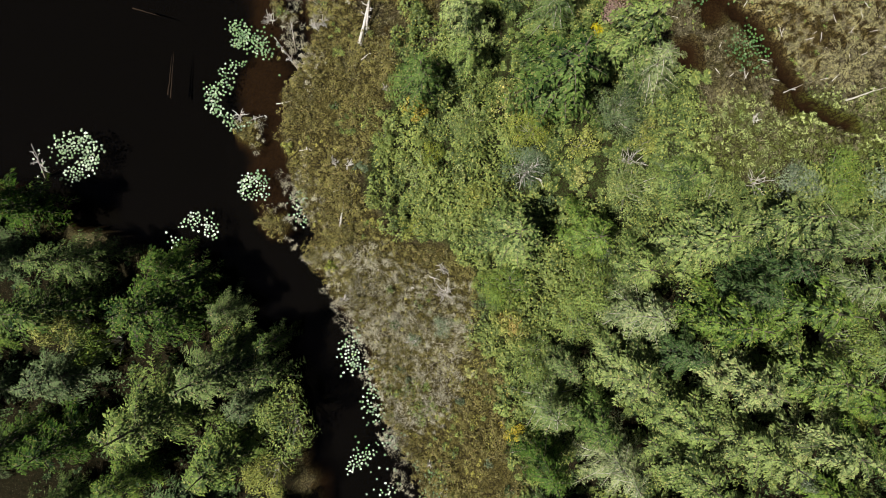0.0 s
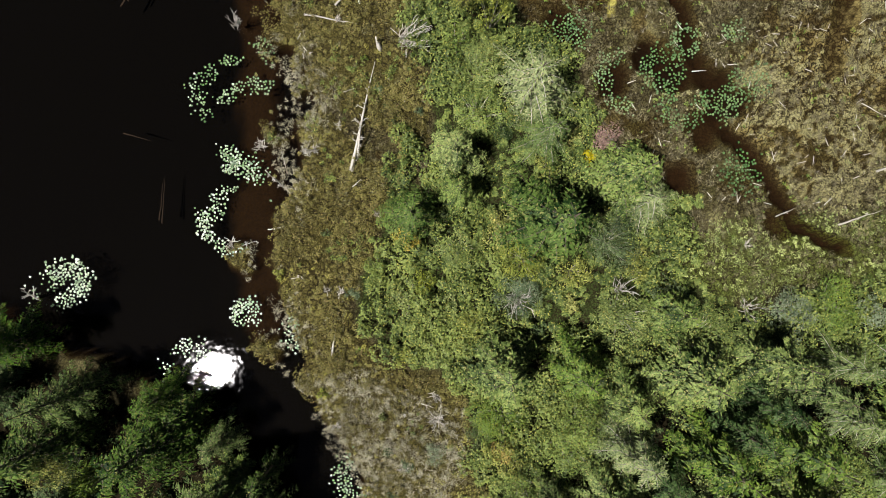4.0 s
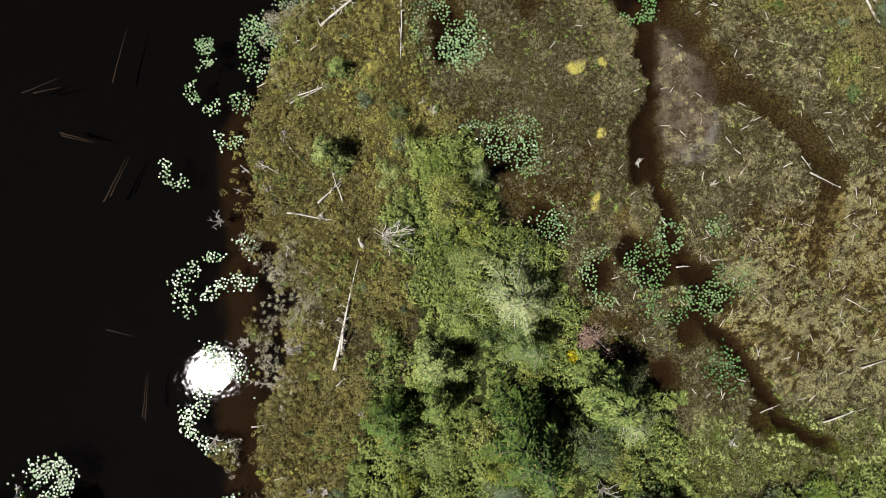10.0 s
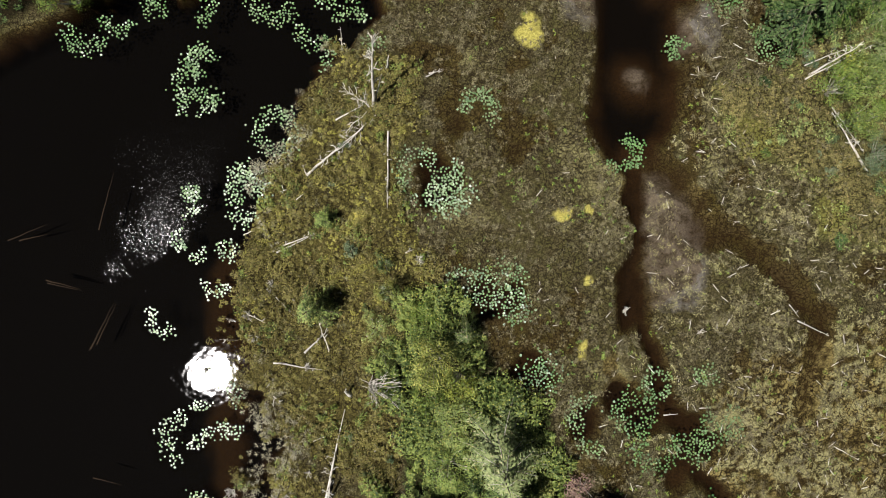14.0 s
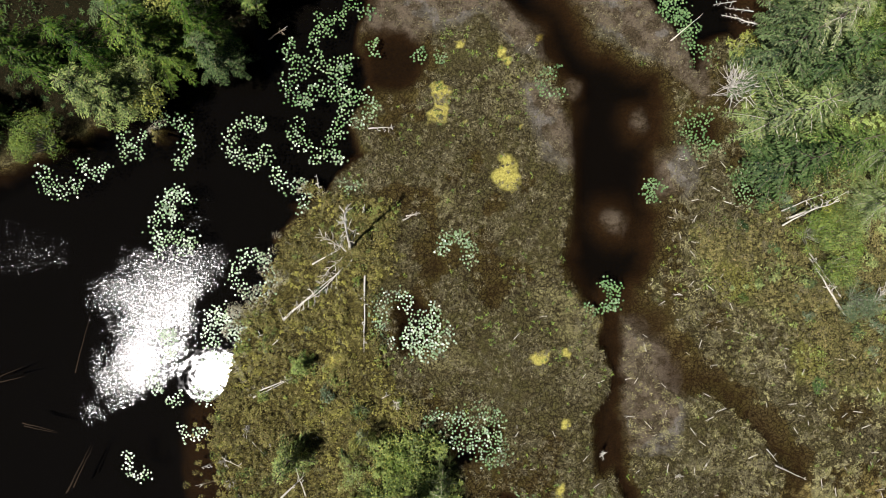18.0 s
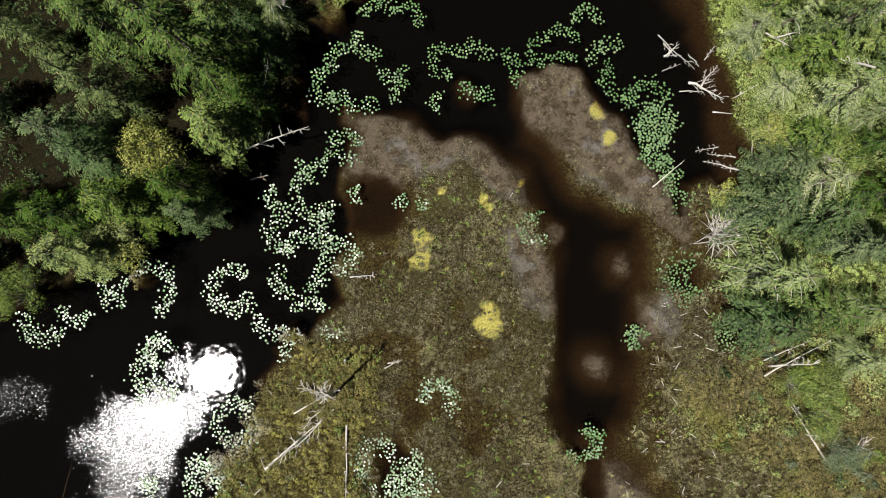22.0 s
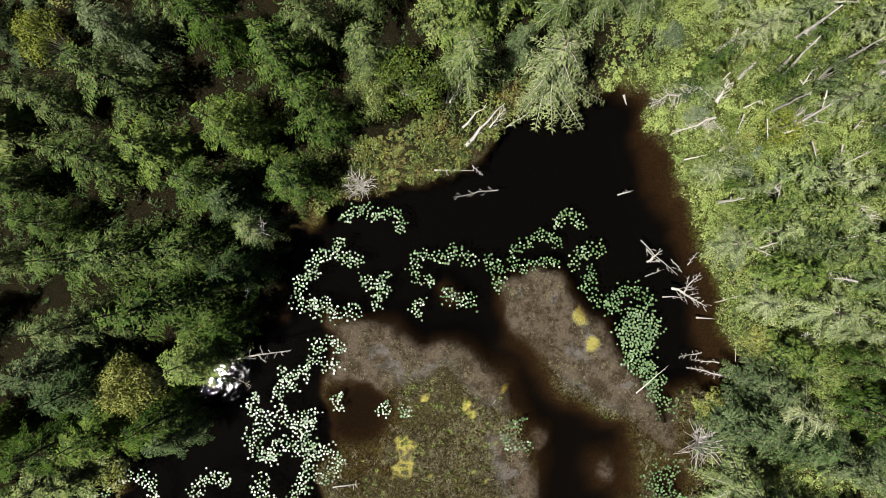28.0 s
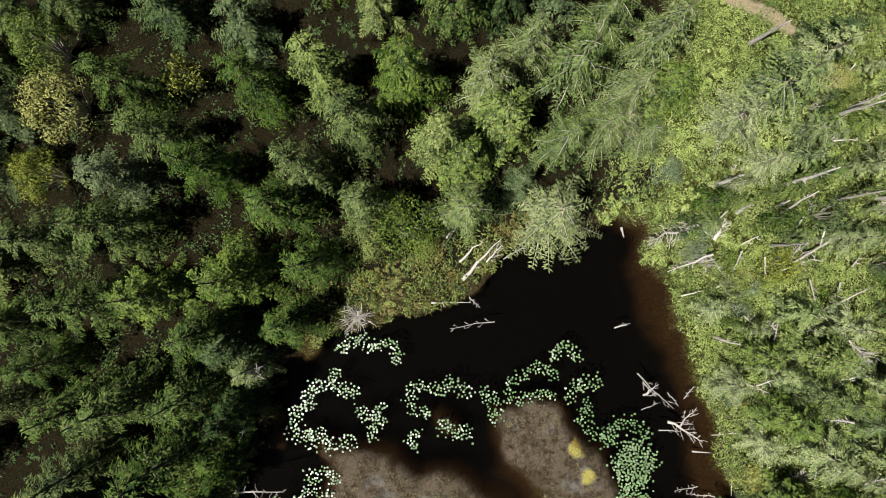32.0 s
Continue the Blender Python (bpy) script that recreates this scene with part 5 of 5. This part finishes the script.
def dead_trunk(name, label, category, group, foot, tip, width, branches, reach, mat, twig_bias=(0, 0, 0.3)):
    """A bare trunk from foot to tip with single dead branches along it."""
    root = new(name)
    root.location = foot
    tagged(root, label, category, group)
    end = np.subtract(tip, foot)
    line = bent((0, 0, 0), end, 0, 0.010 * np.linalg.norm(end) ** 0.5, 7, snags)
    radius = np.linspace(width * 0.42, width * 0.08, 7)
    part("trunk", quads("trunk", *tubes([np.vstack([line, line[-1] + end * 1e-3])], [np.append(radius, 0.002)], 7), mat), root)
    way = end / np.linalg.norm(end)
    for k in range(branches):
        s = snags.uniform(0.25, 0.98)
        start = end * s
        out = snags.normal(0, 1, 3)
        out = unit(out - way * (out @ way)) + way * snags.uniform(0.1, 0.6) + np.array(twig_bias)
        size = reach * snags.uniform(0.35, 1.0) * (1.15 - 0.6 * s)
        stick = bent(start, start + unit(out) * size, 0.12 * size, 0.03, 5, snags)
        lines, radii = [stick], [np.linspace(0.026 + 0.026 * size, 0.013, 5)]
        for _ in range(2):
            q = snags.integers(1, 4)
            fork = unit(unit(out) + snags.normal(0, 0.6, 3)) * size * snags.uniform(0.25, 0.5)
            lines.append(bent(stick[q], stick[q] + fork, 0.03, 0.01, 4, snags))
            radii.append(np.linspace(0.026, 0.011, 4))
        part("branch", quads("branch", *tubes(lines, radii, 4), mat), root)
    return root


def brush(x, y):
    """How high the brush of the open slope bears up what has fallen on it."""
    return 0.45 if x > 21 and y > 58 and height(x, y) > 0.1 else 0.0


def dead_crown(x0, y0, x1, y1, branches, reach, width=0.14, low=0.1, tilt=0.3, mat=SILVER):
    """A lying dead tree top: a thin bent stem with many long curved bare branches swept towards its tip."""
    root = new("fallen_tree")
    base = max(height(x0, y0), 0) + low + brush(x0, y0)
    root.location = (x0, y0, base)
    tagged(root, "bleached fallen tree top with many curved bare branches", "dead tree", "fallen dead wood")
    end = np.array([x1 - x0, y1 - y0, tilt])
    span = np.linalg.norm(end)
    way, across = unit(end), unit(np.array([-end[1], end[0], 0.0]))
    line = bent((0, 0, 0), end, 0, 0.02 * span, 6, snags)
    part("trunk", quads("trunk", *tubes([line], [np.linspace(width * 0.5, 0.015, 6)], 6), mat), root)
    for k in range(branches):
        f = 0.1 + 0.86 * (k + snags.uniform(0, 0.8)) / branches
        start = np.array([np.interp(f, np.linspace(0, 1, 6), line[:, c]) for c in range(3)])
        hand = 1 if k % 2 else -1
        size = reach * snags.uniform(0.45, 1.1) * (1.1 - 0.6 * f)
        aim = way * snags.uniform(0.2, 0.9) + across * hand * snags.uniform(0.5, 1.0) + np.array([0, 0, snags.uniform(-0.05, 0.5)])
        swing = (way * snags.uniform(-0.1, 0.5) - across * hand * 0.15) * size
        u = np.linspace(0, 1, 6)[:, None]
        stick = start + unit(aim) * size * u + swing * u * u + snags.normal(0, 0.012, (6, 3)) * u
        lines, radii = [stick], [np.linspace(0.013 + 0.011 * size, 0.008, 6)]
        for q in (2, 3, 4):
            fork = unit(unit(aim) + snags.normal(0, 0.55, 3)) * size * snags.uniform(0.18, 0.4)
            lines.append(bent(stick[q], stick[q] + fork, 0.02, 0.012, 4, snags))
            radii.append(np.linspace(0.016, 0.008, 4))
        part("branch", quads("branch", *tubes(lines, radii, 4), mat), root)
    return root


def snag(x0, y0, x1, y1, tall, width=0.28, branches=8, reach=0.9, mat=GREYWOOD):
    return dead_trunk("dead_snag", "standing weathered dead tree with bare grey branches", "dead tree", "standing dead trees",
                      (x0, y0, height(x0, y0) - 0.1), (x1, y1, tall), width * 1.2, branches, reach, mat)


def fallen(x0, y0, x1, y1, width=0.26, branches=3, reach=0.5, lift=0.25, mat=SILVER):
    lift = lift + brush(x0, y0) if height(x0, y0) > 0 else min(lift, 0.07)
    z0, z1 = max(height(x0, y0), 0) + lift, max(height(x1, y1), 0) + lift * 0.6
    return dead_trunk("fallen_log", "fallen bleached log lying on the wet ground", "log", "fallen logs", (x0, y0, z0), (x1, y1, z1), width * 0.82, branches, reach, mat)


def sunken(x0, y0, x1, y1, width=0.16):
    return dead_trunk("sunken_log", "dark waterlogged log just under the water", "log", "sunken logs", (x0, y0, -0.16), (x1, y1, -0.24), width, 0, 0.4, SUNKWOOD)


def dead_bush(x, y, tall, spread, stems=34, lean=(0, 0), mat=SILVER, low=0.0):
    """A dead shrub: many thin curved bare stems fanning out of one foot."""
    root = new("dead_shrub")
    root.location = (x, y, max(height(x, y), low) - 0.05)
    tagged(root, "dead shrub of bleached bare stems fanning out", "dead shrub", "dead shrubs")
    part("stump", quads("stump", *tubes([bent((0, 0, 0), (lean[0] * 0.2, lean[1] * 0.2, tall * 0.35), 0, 0, 3)], [np.array([0.10, 0.08, 0.03])], 6), mat), root)
    for k in range(stems // 2):
        a = snags.uniform(0, 2 * np.pi)
        d = spread * snags.uniform(0.4, 1.0)
        tip = (lean[0] + d * np.cos(a), lean[1] + d * np.sin(a), tall * snags.uniform(0.4, 1.0))
        stem = bent((0, 0, 0.1), tip, -0.25 * tall * snags.random(), 0.05 * spread, 6, snags)
        q = snags.integers(2, 5)
        fork = stem[q] + unit(stem[q] - stem[q - 1] + snags.normal(0, 0.2, 3)) * spread * 0.5
        part("stem", quads("stem", *tubes([stem, bent(stem[q], fork, 0, 0.01, 4, snags), bent(stem[q - 1], stem[q - 1] + unit(stem[q] - stem[q - 1] + snags.normal(0, 0.35, 3)) * spread * 0.6, 0, 0.02, 4, snags)], [np.linspace(0.042, 0.012, 6), np.linspace(0.026, 0.010, 4), np.linspace(0.026, 0.010, 4)], 4), mat), root)
    return root


# pond shore and gale band
fallen(-6.1, 14.2, -4.6, 21.7, 0.34, 9, 0.9, 0.35)
fallen(-9.5, 24.8, -5.9, 24.3, 0.22, 2)
fallen(-7.4, 25.5, -5.8, 27.1, 0.24, 6, 1.0)
fallen(-5.7, 25.6, -6.6, 27.9, 0.16, 5, 0.9)
snag(-4.3, 22.6, -4.5, 23.1, 1.3, 0.4, 6, 0.5, SILVER)
dead_bush(-3, 23.3, 1.6, 1.4, 52, (1.4, 0.0))
dead_bush(-14.2, 24.2, 1.6, 0.7, 20)
dead_bush(-12.4, 15.9, 0.9, 0.7, 18, mat=GREYWOOD)
dead_bush(-9.8, 30.1, 0.7, 0.5, 14, mat=GREYWOOD)
snag(-12.3, 27.5, -12.4, 27.9, 1.6, 0.10, 4, 0.5, SILVER)
snag(-12.4, 26.1, -13.1, 26.4, 0.8, 0.10, 3, 0.4, SILVER)
fallen(-9.4, 32.3, -6.8, 33.6, 0.2, 5, 0.5)
fallen(-1.9, 37.4, -1.9, 35.4, 0.2, 2)
fallen(-11.3, 28.1, -10.1, 27.5, 0.12, 2)
fallen(-9.4, 29.3, -8, 27.9, 0.10, 1)
fallen(-1.9, 40.7, -1.9, 35.4, 0.22, 6, 0.5)
fallen(-7.4, 37.6, -3.4, 41.2, 0.28, 6, 0.8)
fallen(-9.7, 32.4, -6.8, 33.7, 0.22, 4, 0.5)
fallen(-5.5, 41.4, -3.6, 42.5, 0.18, 4, 0.6)
fallen(-11.8, 33.5, -10.1, 34.3, 0.14, 3, 0.4)
fallen(-7.4, 37.6, -7.8, 38.4, 0.16, 1)
dead_crown(-3.4, 41.2, -6.4, 38.3, 18, 0.9, 0.10, 0.35, 0.3)
dead_crown(-3.2, 42.3, -5.0, 43.6, 14, 0.9, 0.12, 0.25, 0.5)
dead_crown(-3.4, 42.0, -4.9, 40.4, 10, 0.7, 0.10, 0.25, 0.3)
snag(-3, 42.5, -2.2, 44.6, 7.8, 0.26, 18, 1.3, SILVER)
snag(-2.9, 42.7, -2.1, 43.7, 3.4, 0.16, 3, 0.5, SILVER)
snag(-2.1, 45, -1.8, 45.4, 2, 0.2, 2, 0.3, SILVER)
fallen(-4.5, 42.9, -2.8, 42.6, 0.14, 4, 0.6)
fallen(0.8, 44.8, 1.8, 45, 0.14, 2)
fallen(0.6, 44.5, 1.8, 45.1, 0.16, 2)
snag(-5.3, 46.3, -5.1, 47.4, 1.5, 0.16, 7, 0.4, SILVER)
fallen(-1.8, 50.7, -0, 50.9, 0.16, 6, 0.8, 0.5)
snag(-10.5, 12.7, -11.3, 13.8, 2.4, 0.16, 18, 0.45, SILVER)
snag(-10.9, 14.1, -10.5, 15.2, 1.8, 0.10, 3, 0.4)
fallen(-7.1, 1.6, -6.9, 3.4, 0.26, 1)
snag(-5.7, 15.1, -5.3, 17.2, 2.0, 0.2, 9, 1.0, SILVER)
fallen(-6, 14.1, -5.6, 16.7, 0.2, 3, 0.6)
fallen(-13.7, 8.9, -12.5, 9.3, 0.12, 4, 0.4)
fallen(-11.8, 10.1, -10.6, 10.3, 0.12, 2, 0.3)
dead_bush(-14.3, 9.2, 0.6, 0.6, 16)
dead_bush(5.4, 5.7, 1.6, 1.3, 26, mat=GREYWOOD, low=1.0)
dead_bush(12.2, 6.5, 1.4, 1.2, 24, mat=GREYWOOD, low=0.8)
dead_bush(-6.6, 6, 0.6, 0.5, 14, mat=SILVER)
dead_bush(0.2, -2.7, 0.8, 0.9, 22, mat=GREYWOOD)
dead_bush(-2.1, -5.9, 0.7, 0.5, 16, mat=SILVER)
dead_bush(21, 9.6, 0.7, 0.5, 16, mat=SILVER)
dead_bush(21, 5.3, 1.4, 1.0, 22, mat=GREYWOOD)
snag(-29, 4.9, -24.6, 6, 6, 0.18, 8, 0.8, SILVER)
# eastern bog
fallen(27.2, 11.1, 30.1, 12.1, 0.2, 2)
fallen(23.1, 11.6, 24.4, 12.2, 0.12, 3, 0.3)
fallen(29.8, 14.8, 31.6, 15.4, 0.24, 1)
fallen(26.2, 28.1, 28.4, 27.1, 0.16, 3, 0.4)
fallen(25.6, 29.2, 26.4, 28.3, 0.12, 1)
fallen(17.2, 21.5, 18.2, 21.6, 0.14, 1)
fallen(28.9, 19.5, 30.6, 18.6, 0.12, 1)
dead_bush(14.5, 28.6, 0.5, 0.4, 10)
dead_bush(19.6, 27.2, 0.5, 0.4, 10)
snag(30.9, 38.3, 28.1, 42.3, 0.8, 0.2, 14, 0.8, SILVER)
snag(26.8, 44.9, 27.9, 45.8, 4, 0.18, 8, 0.8, SILVER)
fallen(26.1, 44.4, 31.1, 47, 0.18, 6, 0.7, 0.8)
fallen(26.2, 45.4, 29.5, 46.8, 0.14, 5, 0.6, 0.6)
fallen(28.1, 42.6, 30.4, 39.6, 0.16, 8, 0.7, 0.5)
dead_bush(23.1, 53.7, 1.8, 2.1, 64, (0.2, 0.1))
dead_bush(25.2, 50.8, 1.0, 1.2, 22, mat=GREYWOOD)
dead_bush(32.9, 39.6, 1.2, 1.0, 22, mat=SILVER)
# northern arm and bay
snag(-10.5, 59, -4.1, 60.4, 3.2, 0.2, 16, 1.1, SILVER)
snag(-8.5, 60.5, -6.5, 64.8, 4, 0.12, 8, 0.9, GREYWOOD)
snag(-9.5, 57.6, -7.4, 57.6, 0.6, 0.12, 4, 0.5)
dead_bush(-0, 71.2, 1.6, 1.35, 56)
dead_bush(-5.8, 68.1, 1.2, 0.9, 20, low=3.5)
fallen(5, 72.3, 7.7, 72.3, 0.22, 3, 0.6)
fallen(5.8, 76.8, 6.2, 79.1, 0.22, 2, 0.5)
dead_bush(7.2, 79.1, 1.0, 0.8, 18)
dead_crown(19.2, 67.6, 21.7, 65.2, 7, 0.6, 0.10, 0.04, 0.12)
dead_crown(19.6, 66.1, 20.6, 66.9, 4, 0.6, 0.14, 0.08, 0.25)
dead_crown(21.3, 66.3, 22, 65.4, 3, 0.3, 0.06, 0.05, 0.1)
dead_crown(22.4, 65.9, 23, 66.8, 5, 0.35, 0.07, 0.05, 0.2)
fallen(17.6, 70.7, 18.7, 71, 0.16, 6, 0.25, 0.2)
dead_crown(21.3, 64.3, 23.5, 63.1, 14, 1.0, 0.20, 0.08, 0.5)
dead_crown(22.1, 63.9, 23.1, 65.4, 9, 0.7, 0.12, 0.1, 0.4)
dead_crown(20.7, 63.7, 22.2, 63.7, 2, 0.3, 0.10, 0.05, 0.1)
fallen(19.6, 67, 20.4, 66.1, 0.14, 5, 0.7, 0.2)
fallen(19.5, 65.1, 20.8, 65.6, 0.12, 4, 0.5, 0.1, GREYWOOD)
fallen(23, 62.3, 24.4, 62.2, 0.18, 0)
dead_crown(23.4, 59.9, 21.8, 59.6, 8, 0.45, 0.08, 0.04, 0.08, GREYWOOD)
dead_crown(25.2, 58.2, 22.3, 58.9, 16, 0.5, 0.12, 0.05, 0.10)
dead_crown(24.6, 59.2, 22.6, 59.4, 9, 0.35, 0.08, 0.04, 0.06, GREYWOOD)
fallen(18.9, 57.1, 21.1, 59, 0.16, 2, 0.3)
fallen(25.7, 59.3, 25.7, 62.4, 0.10, 3, 0.5)
fallen(25.1, 57.4, 26.4, 58.1, 0.2, 5, 0.6)
fallen(18, 77.6, 18.2, 76.9, 0.3, 0)
dead_crown(7.1, 73.9, 9.7, 76.7, 9, 0.5, 0.3, 0.5, 0.5)
dead_crown(8.7, 75.1, 9.7, 76.3, 12, 0.7, 0.12, 0.7, 0.5)
dead_crown(6, 76.7, 7, 78.2, 12, 0.6, 0.16, 0.8, 0.8)
dead_crown(6.9, 75.1, 8.5, 76.7, 3, 0.3, 0.18, 0.6, 0.3)
dead_crown(11.7, 77.6, 12.6, 76.7, 12, 0.8, 0.14, 0.5, 0.5)
dead_crown(9.9, 75.3, 12.4, 76.8, 5, 0.3, 0.10, 0.2, 0.2)
dead_crown(2.7, 77.1, 3.5, 76.8, 10, 0.5, 0.12, 2.0, 0.4)
dead_crown(7.6, 72.7, 8.3, 72, 6, 0.4, 0.08, 0.08, 0.1)
dead_crown(9.4, 71, 6.3, 70.5, 8, 0.6, 0.07, 0.03, 0.03, GREYWOOD)
dead_crown(32.8, 64.9, 29.7, 65.4, 14, 0.6, 0.16, 1.2, 0.5)
dead_crown(32.4, 70.3, 33.5, 68.9, 12, 0.8, 0.14, 1.2, 0.5)
dead_crown(33.2, 61, 35.1, 61.8, 12, 0.6, 0.12, 1.6, 0.4)
dead_crown(30.4, 67.5, 33.5, 68, 12, 0.5, 0.14, 1.2, 0.3)
# north-eastern slope
dead_crown(22.6, 77.8, 19.2, 76.6, 28, 1.15, 0.24, 0.6, 0.3)
dead_crown(23.8, 76.8, 24.4, 78, 16, 0.8, 0.28, 0.6, 0.6)
dead_crown(22.7, 77.8, 23.8, 76.8, 3, 0.5, 0.16, 0.5, 0.3)
dead_crown(23.8, 75.8, 20.7, 74.6, 22, 0.6, 0.18, 0.5, 0.1)
dead_crown(23.7, 75.6, 24.7, 74.2, 8, 0.4, 0.10, 0.4, 0.1)
snag(24.2, 80.5, 24.9, 80.9, 3.2, 0.37, 9, 0.3, GREYWOOD)
snag(28.2, 80.3, 28.2, 80.8, 7.5, 0.40, 20, 0.5, GREYWOOD)
snag(28.3, 79, 27.7, 79.3, 3.4, 0.37, 10, 0.3, GREYWOOD)
snag(28.3, 78.4, 27.9, 79.6, 6, 0.26, 12, 0.4, GREYWOOD)
snag(25.8, 78.7, 25.9, 79.2, 2.6, 0.33, 10, 0.4, GREYWOOD)
fallen(29.1, 75.3, 34.5, 78.4, 0.3, 4, 0.5, 0.5)
fallen(28.5, 74.8, 30.7, 75.6, 0.22, 2, 0.5)
fallen(29.4, 77.6, 30.8, 79.5, 0.22, 7, 0.8)
snag(32.1, 85.3, 31.8, 85, 6, 0.37, 12, 0.4, GREYWOOD)
fallen(24.2, 73.6, 25.6, 74.6, 0.26, 3, 0.5)
fallen(33.2, 75.1, 33.9, 75.8, 0.2, 4, 0.5)
fallen(25.8, 76.5, 27.3, 77.2, 0.16, 3, 0.5)
snag(26.6, 90.3, 27.1, 90.3, 4.5, 0.37, 11, 0.4, GREYWOOD)
snag(33.5, 85.9, 33.3, 86, 4, 0.33, 10, 0.4, GREYWOOD)
fallen(31.3, 72.2, 34.8, 73.8, 0.24, 5, 0.6, 0.4)
fallen(21.8, 73, 23.5, 73.4, 0.16, 3, 0.5)
fallen(29.7, 71.6, 31, 72.2, 0.2, 4, 0.5)
dead_bush(29.8, 68.9, 1.4, 0.8, 14)
dead_bush(29.9, 69.4, 1.4, 0.9, 18)
fallen(26.8, 67.1, 29.5, 67.9, 0.16, 8, 0.6, 0.5)
fallen(28, 60.5, 30.3, 61.3, 0.16, 8, 0.6, 0.5)
fallen(29.8, 71.6, 32.1, 68.9, 0.2, 4, 0.5, 0.4)
snag(24.3, 63.2, 25.5, 63.9, 1.2, 0.12, 3, 0.4)
# logs under the western pond
sunken(-22.3, 25.5, -20.9, 28.5)
sunken(-21.9, 33.7, -21, 37.7)
sunken(-25.5, 30.2, -23.2, 29.6)
sunken(-28.2, 32.9, -25.5, 34.1)
sunken(-21.9, 25.8, -20.7, 28.6)
sunken(-19.2, 10.4, -19.1, 13.7)
sunken(-22.4, 25.4, -20.8, 28.7)
sunken(-22, 16.6, -20.1, 16.1)
sunken(-19.4, 10.6, -19.2, 13.5)
sunken(-25.4, 30, -23.1, 29.5)
sunken(-27.4, 32.9, -25.5, 33.4)


# ---- loose sticks on the bog ----
stick_root = new("fallen_stick")
stick_root.location = (20, 22, height(20, 22) + 0.06)
tagged(stick_root, "short bleached stick lying on the sedge", "stick", "loose sticks on the bog")
part("shaft", quads("shaft", *tubes([bent((-0.35, 0, 0), (0.35, 0.05, 0.03), 0, 0.012, 5, snags)], [np.array([0.028, 0.032, 0.028, 0.02, 0.008])], 5), SILVER), stick_root)
part("twig", quads("twig", *tubes([bent((0.0, 0, 0), (0.22, 0.16, 0.05), 0, 0.01, 4, snags)], [np.linspace(0.018, 0.006, 4)], 4), SILVER), stick_root)
laid = 0
while laid < 270:
    x, y = snags.uniform(8, 35), snags.uniform(12, 50 if laid < 230 else 62)
    z = height(x, y)
    if -0.15 < z < 0.3 and (x > 14 or snags.random() < 0.3):
        copy_thing(stick_root, pose(x, y, max(z, 0) + 0.05, 0, snags.normal(0, 5), snags.uniform(0, 360))).scale = [snags.uniform(0.3, 1.05)] * 3
        laid += 1


# ---- litter of the old burn on the slope ----
sprinkle(UPPER_SLOPE, 26, 15, lambda g, x, y: fallen(x, y, x + g.uniform(-2.2, 2.2), y + g.uniform(-1.6, 1.6), g.uniform(0.12, 0.24), g.randrange(2, 6), g.uniform(0.4, 0.9), g.uniform(0.4, 0.9), g.choice((SILVER, GREYWOOD))), 0.0)
sprinkle(UPPER_SLOPE, 14, 16, lambda g, x, y: dead_bush(x, y, g.uniform(1.0, 2.2), g.uniform(0.5, 1.1), 22, mat=g.choice((SILVER, GREYWOOD))), 0.0)
sprinkle(UPPER_SLOPE, 10, 17, lambda g, x, y: snag(x, y, x + g.uniform(-0.3, 0.3), y + g.uniform(-0.3, 0.3), g.uniform(2.5, 6), g.uniform(0.2, 0.34), 7, 0.45), 0.2)
sprinkle(GALE_BAND, 22, 18, lambda g, x, y: fallen(x, y, x + g.uniform(-0.9, 0.9), y + g.uniform(-0.7, 0.7), g.uniform(0.06, 0.12), 2, 0.4, 0.35, g.choice((SILVER, GREYWOOD))), 0.0)
sprinkle(GALE_BAND, 12, 19, lambda g, x, y: dead_bush(x, y, g.uniform(0.5, 0.9), g.uniform(0.35, 0.6), 18, mat=GREYWOOD), 0.0)
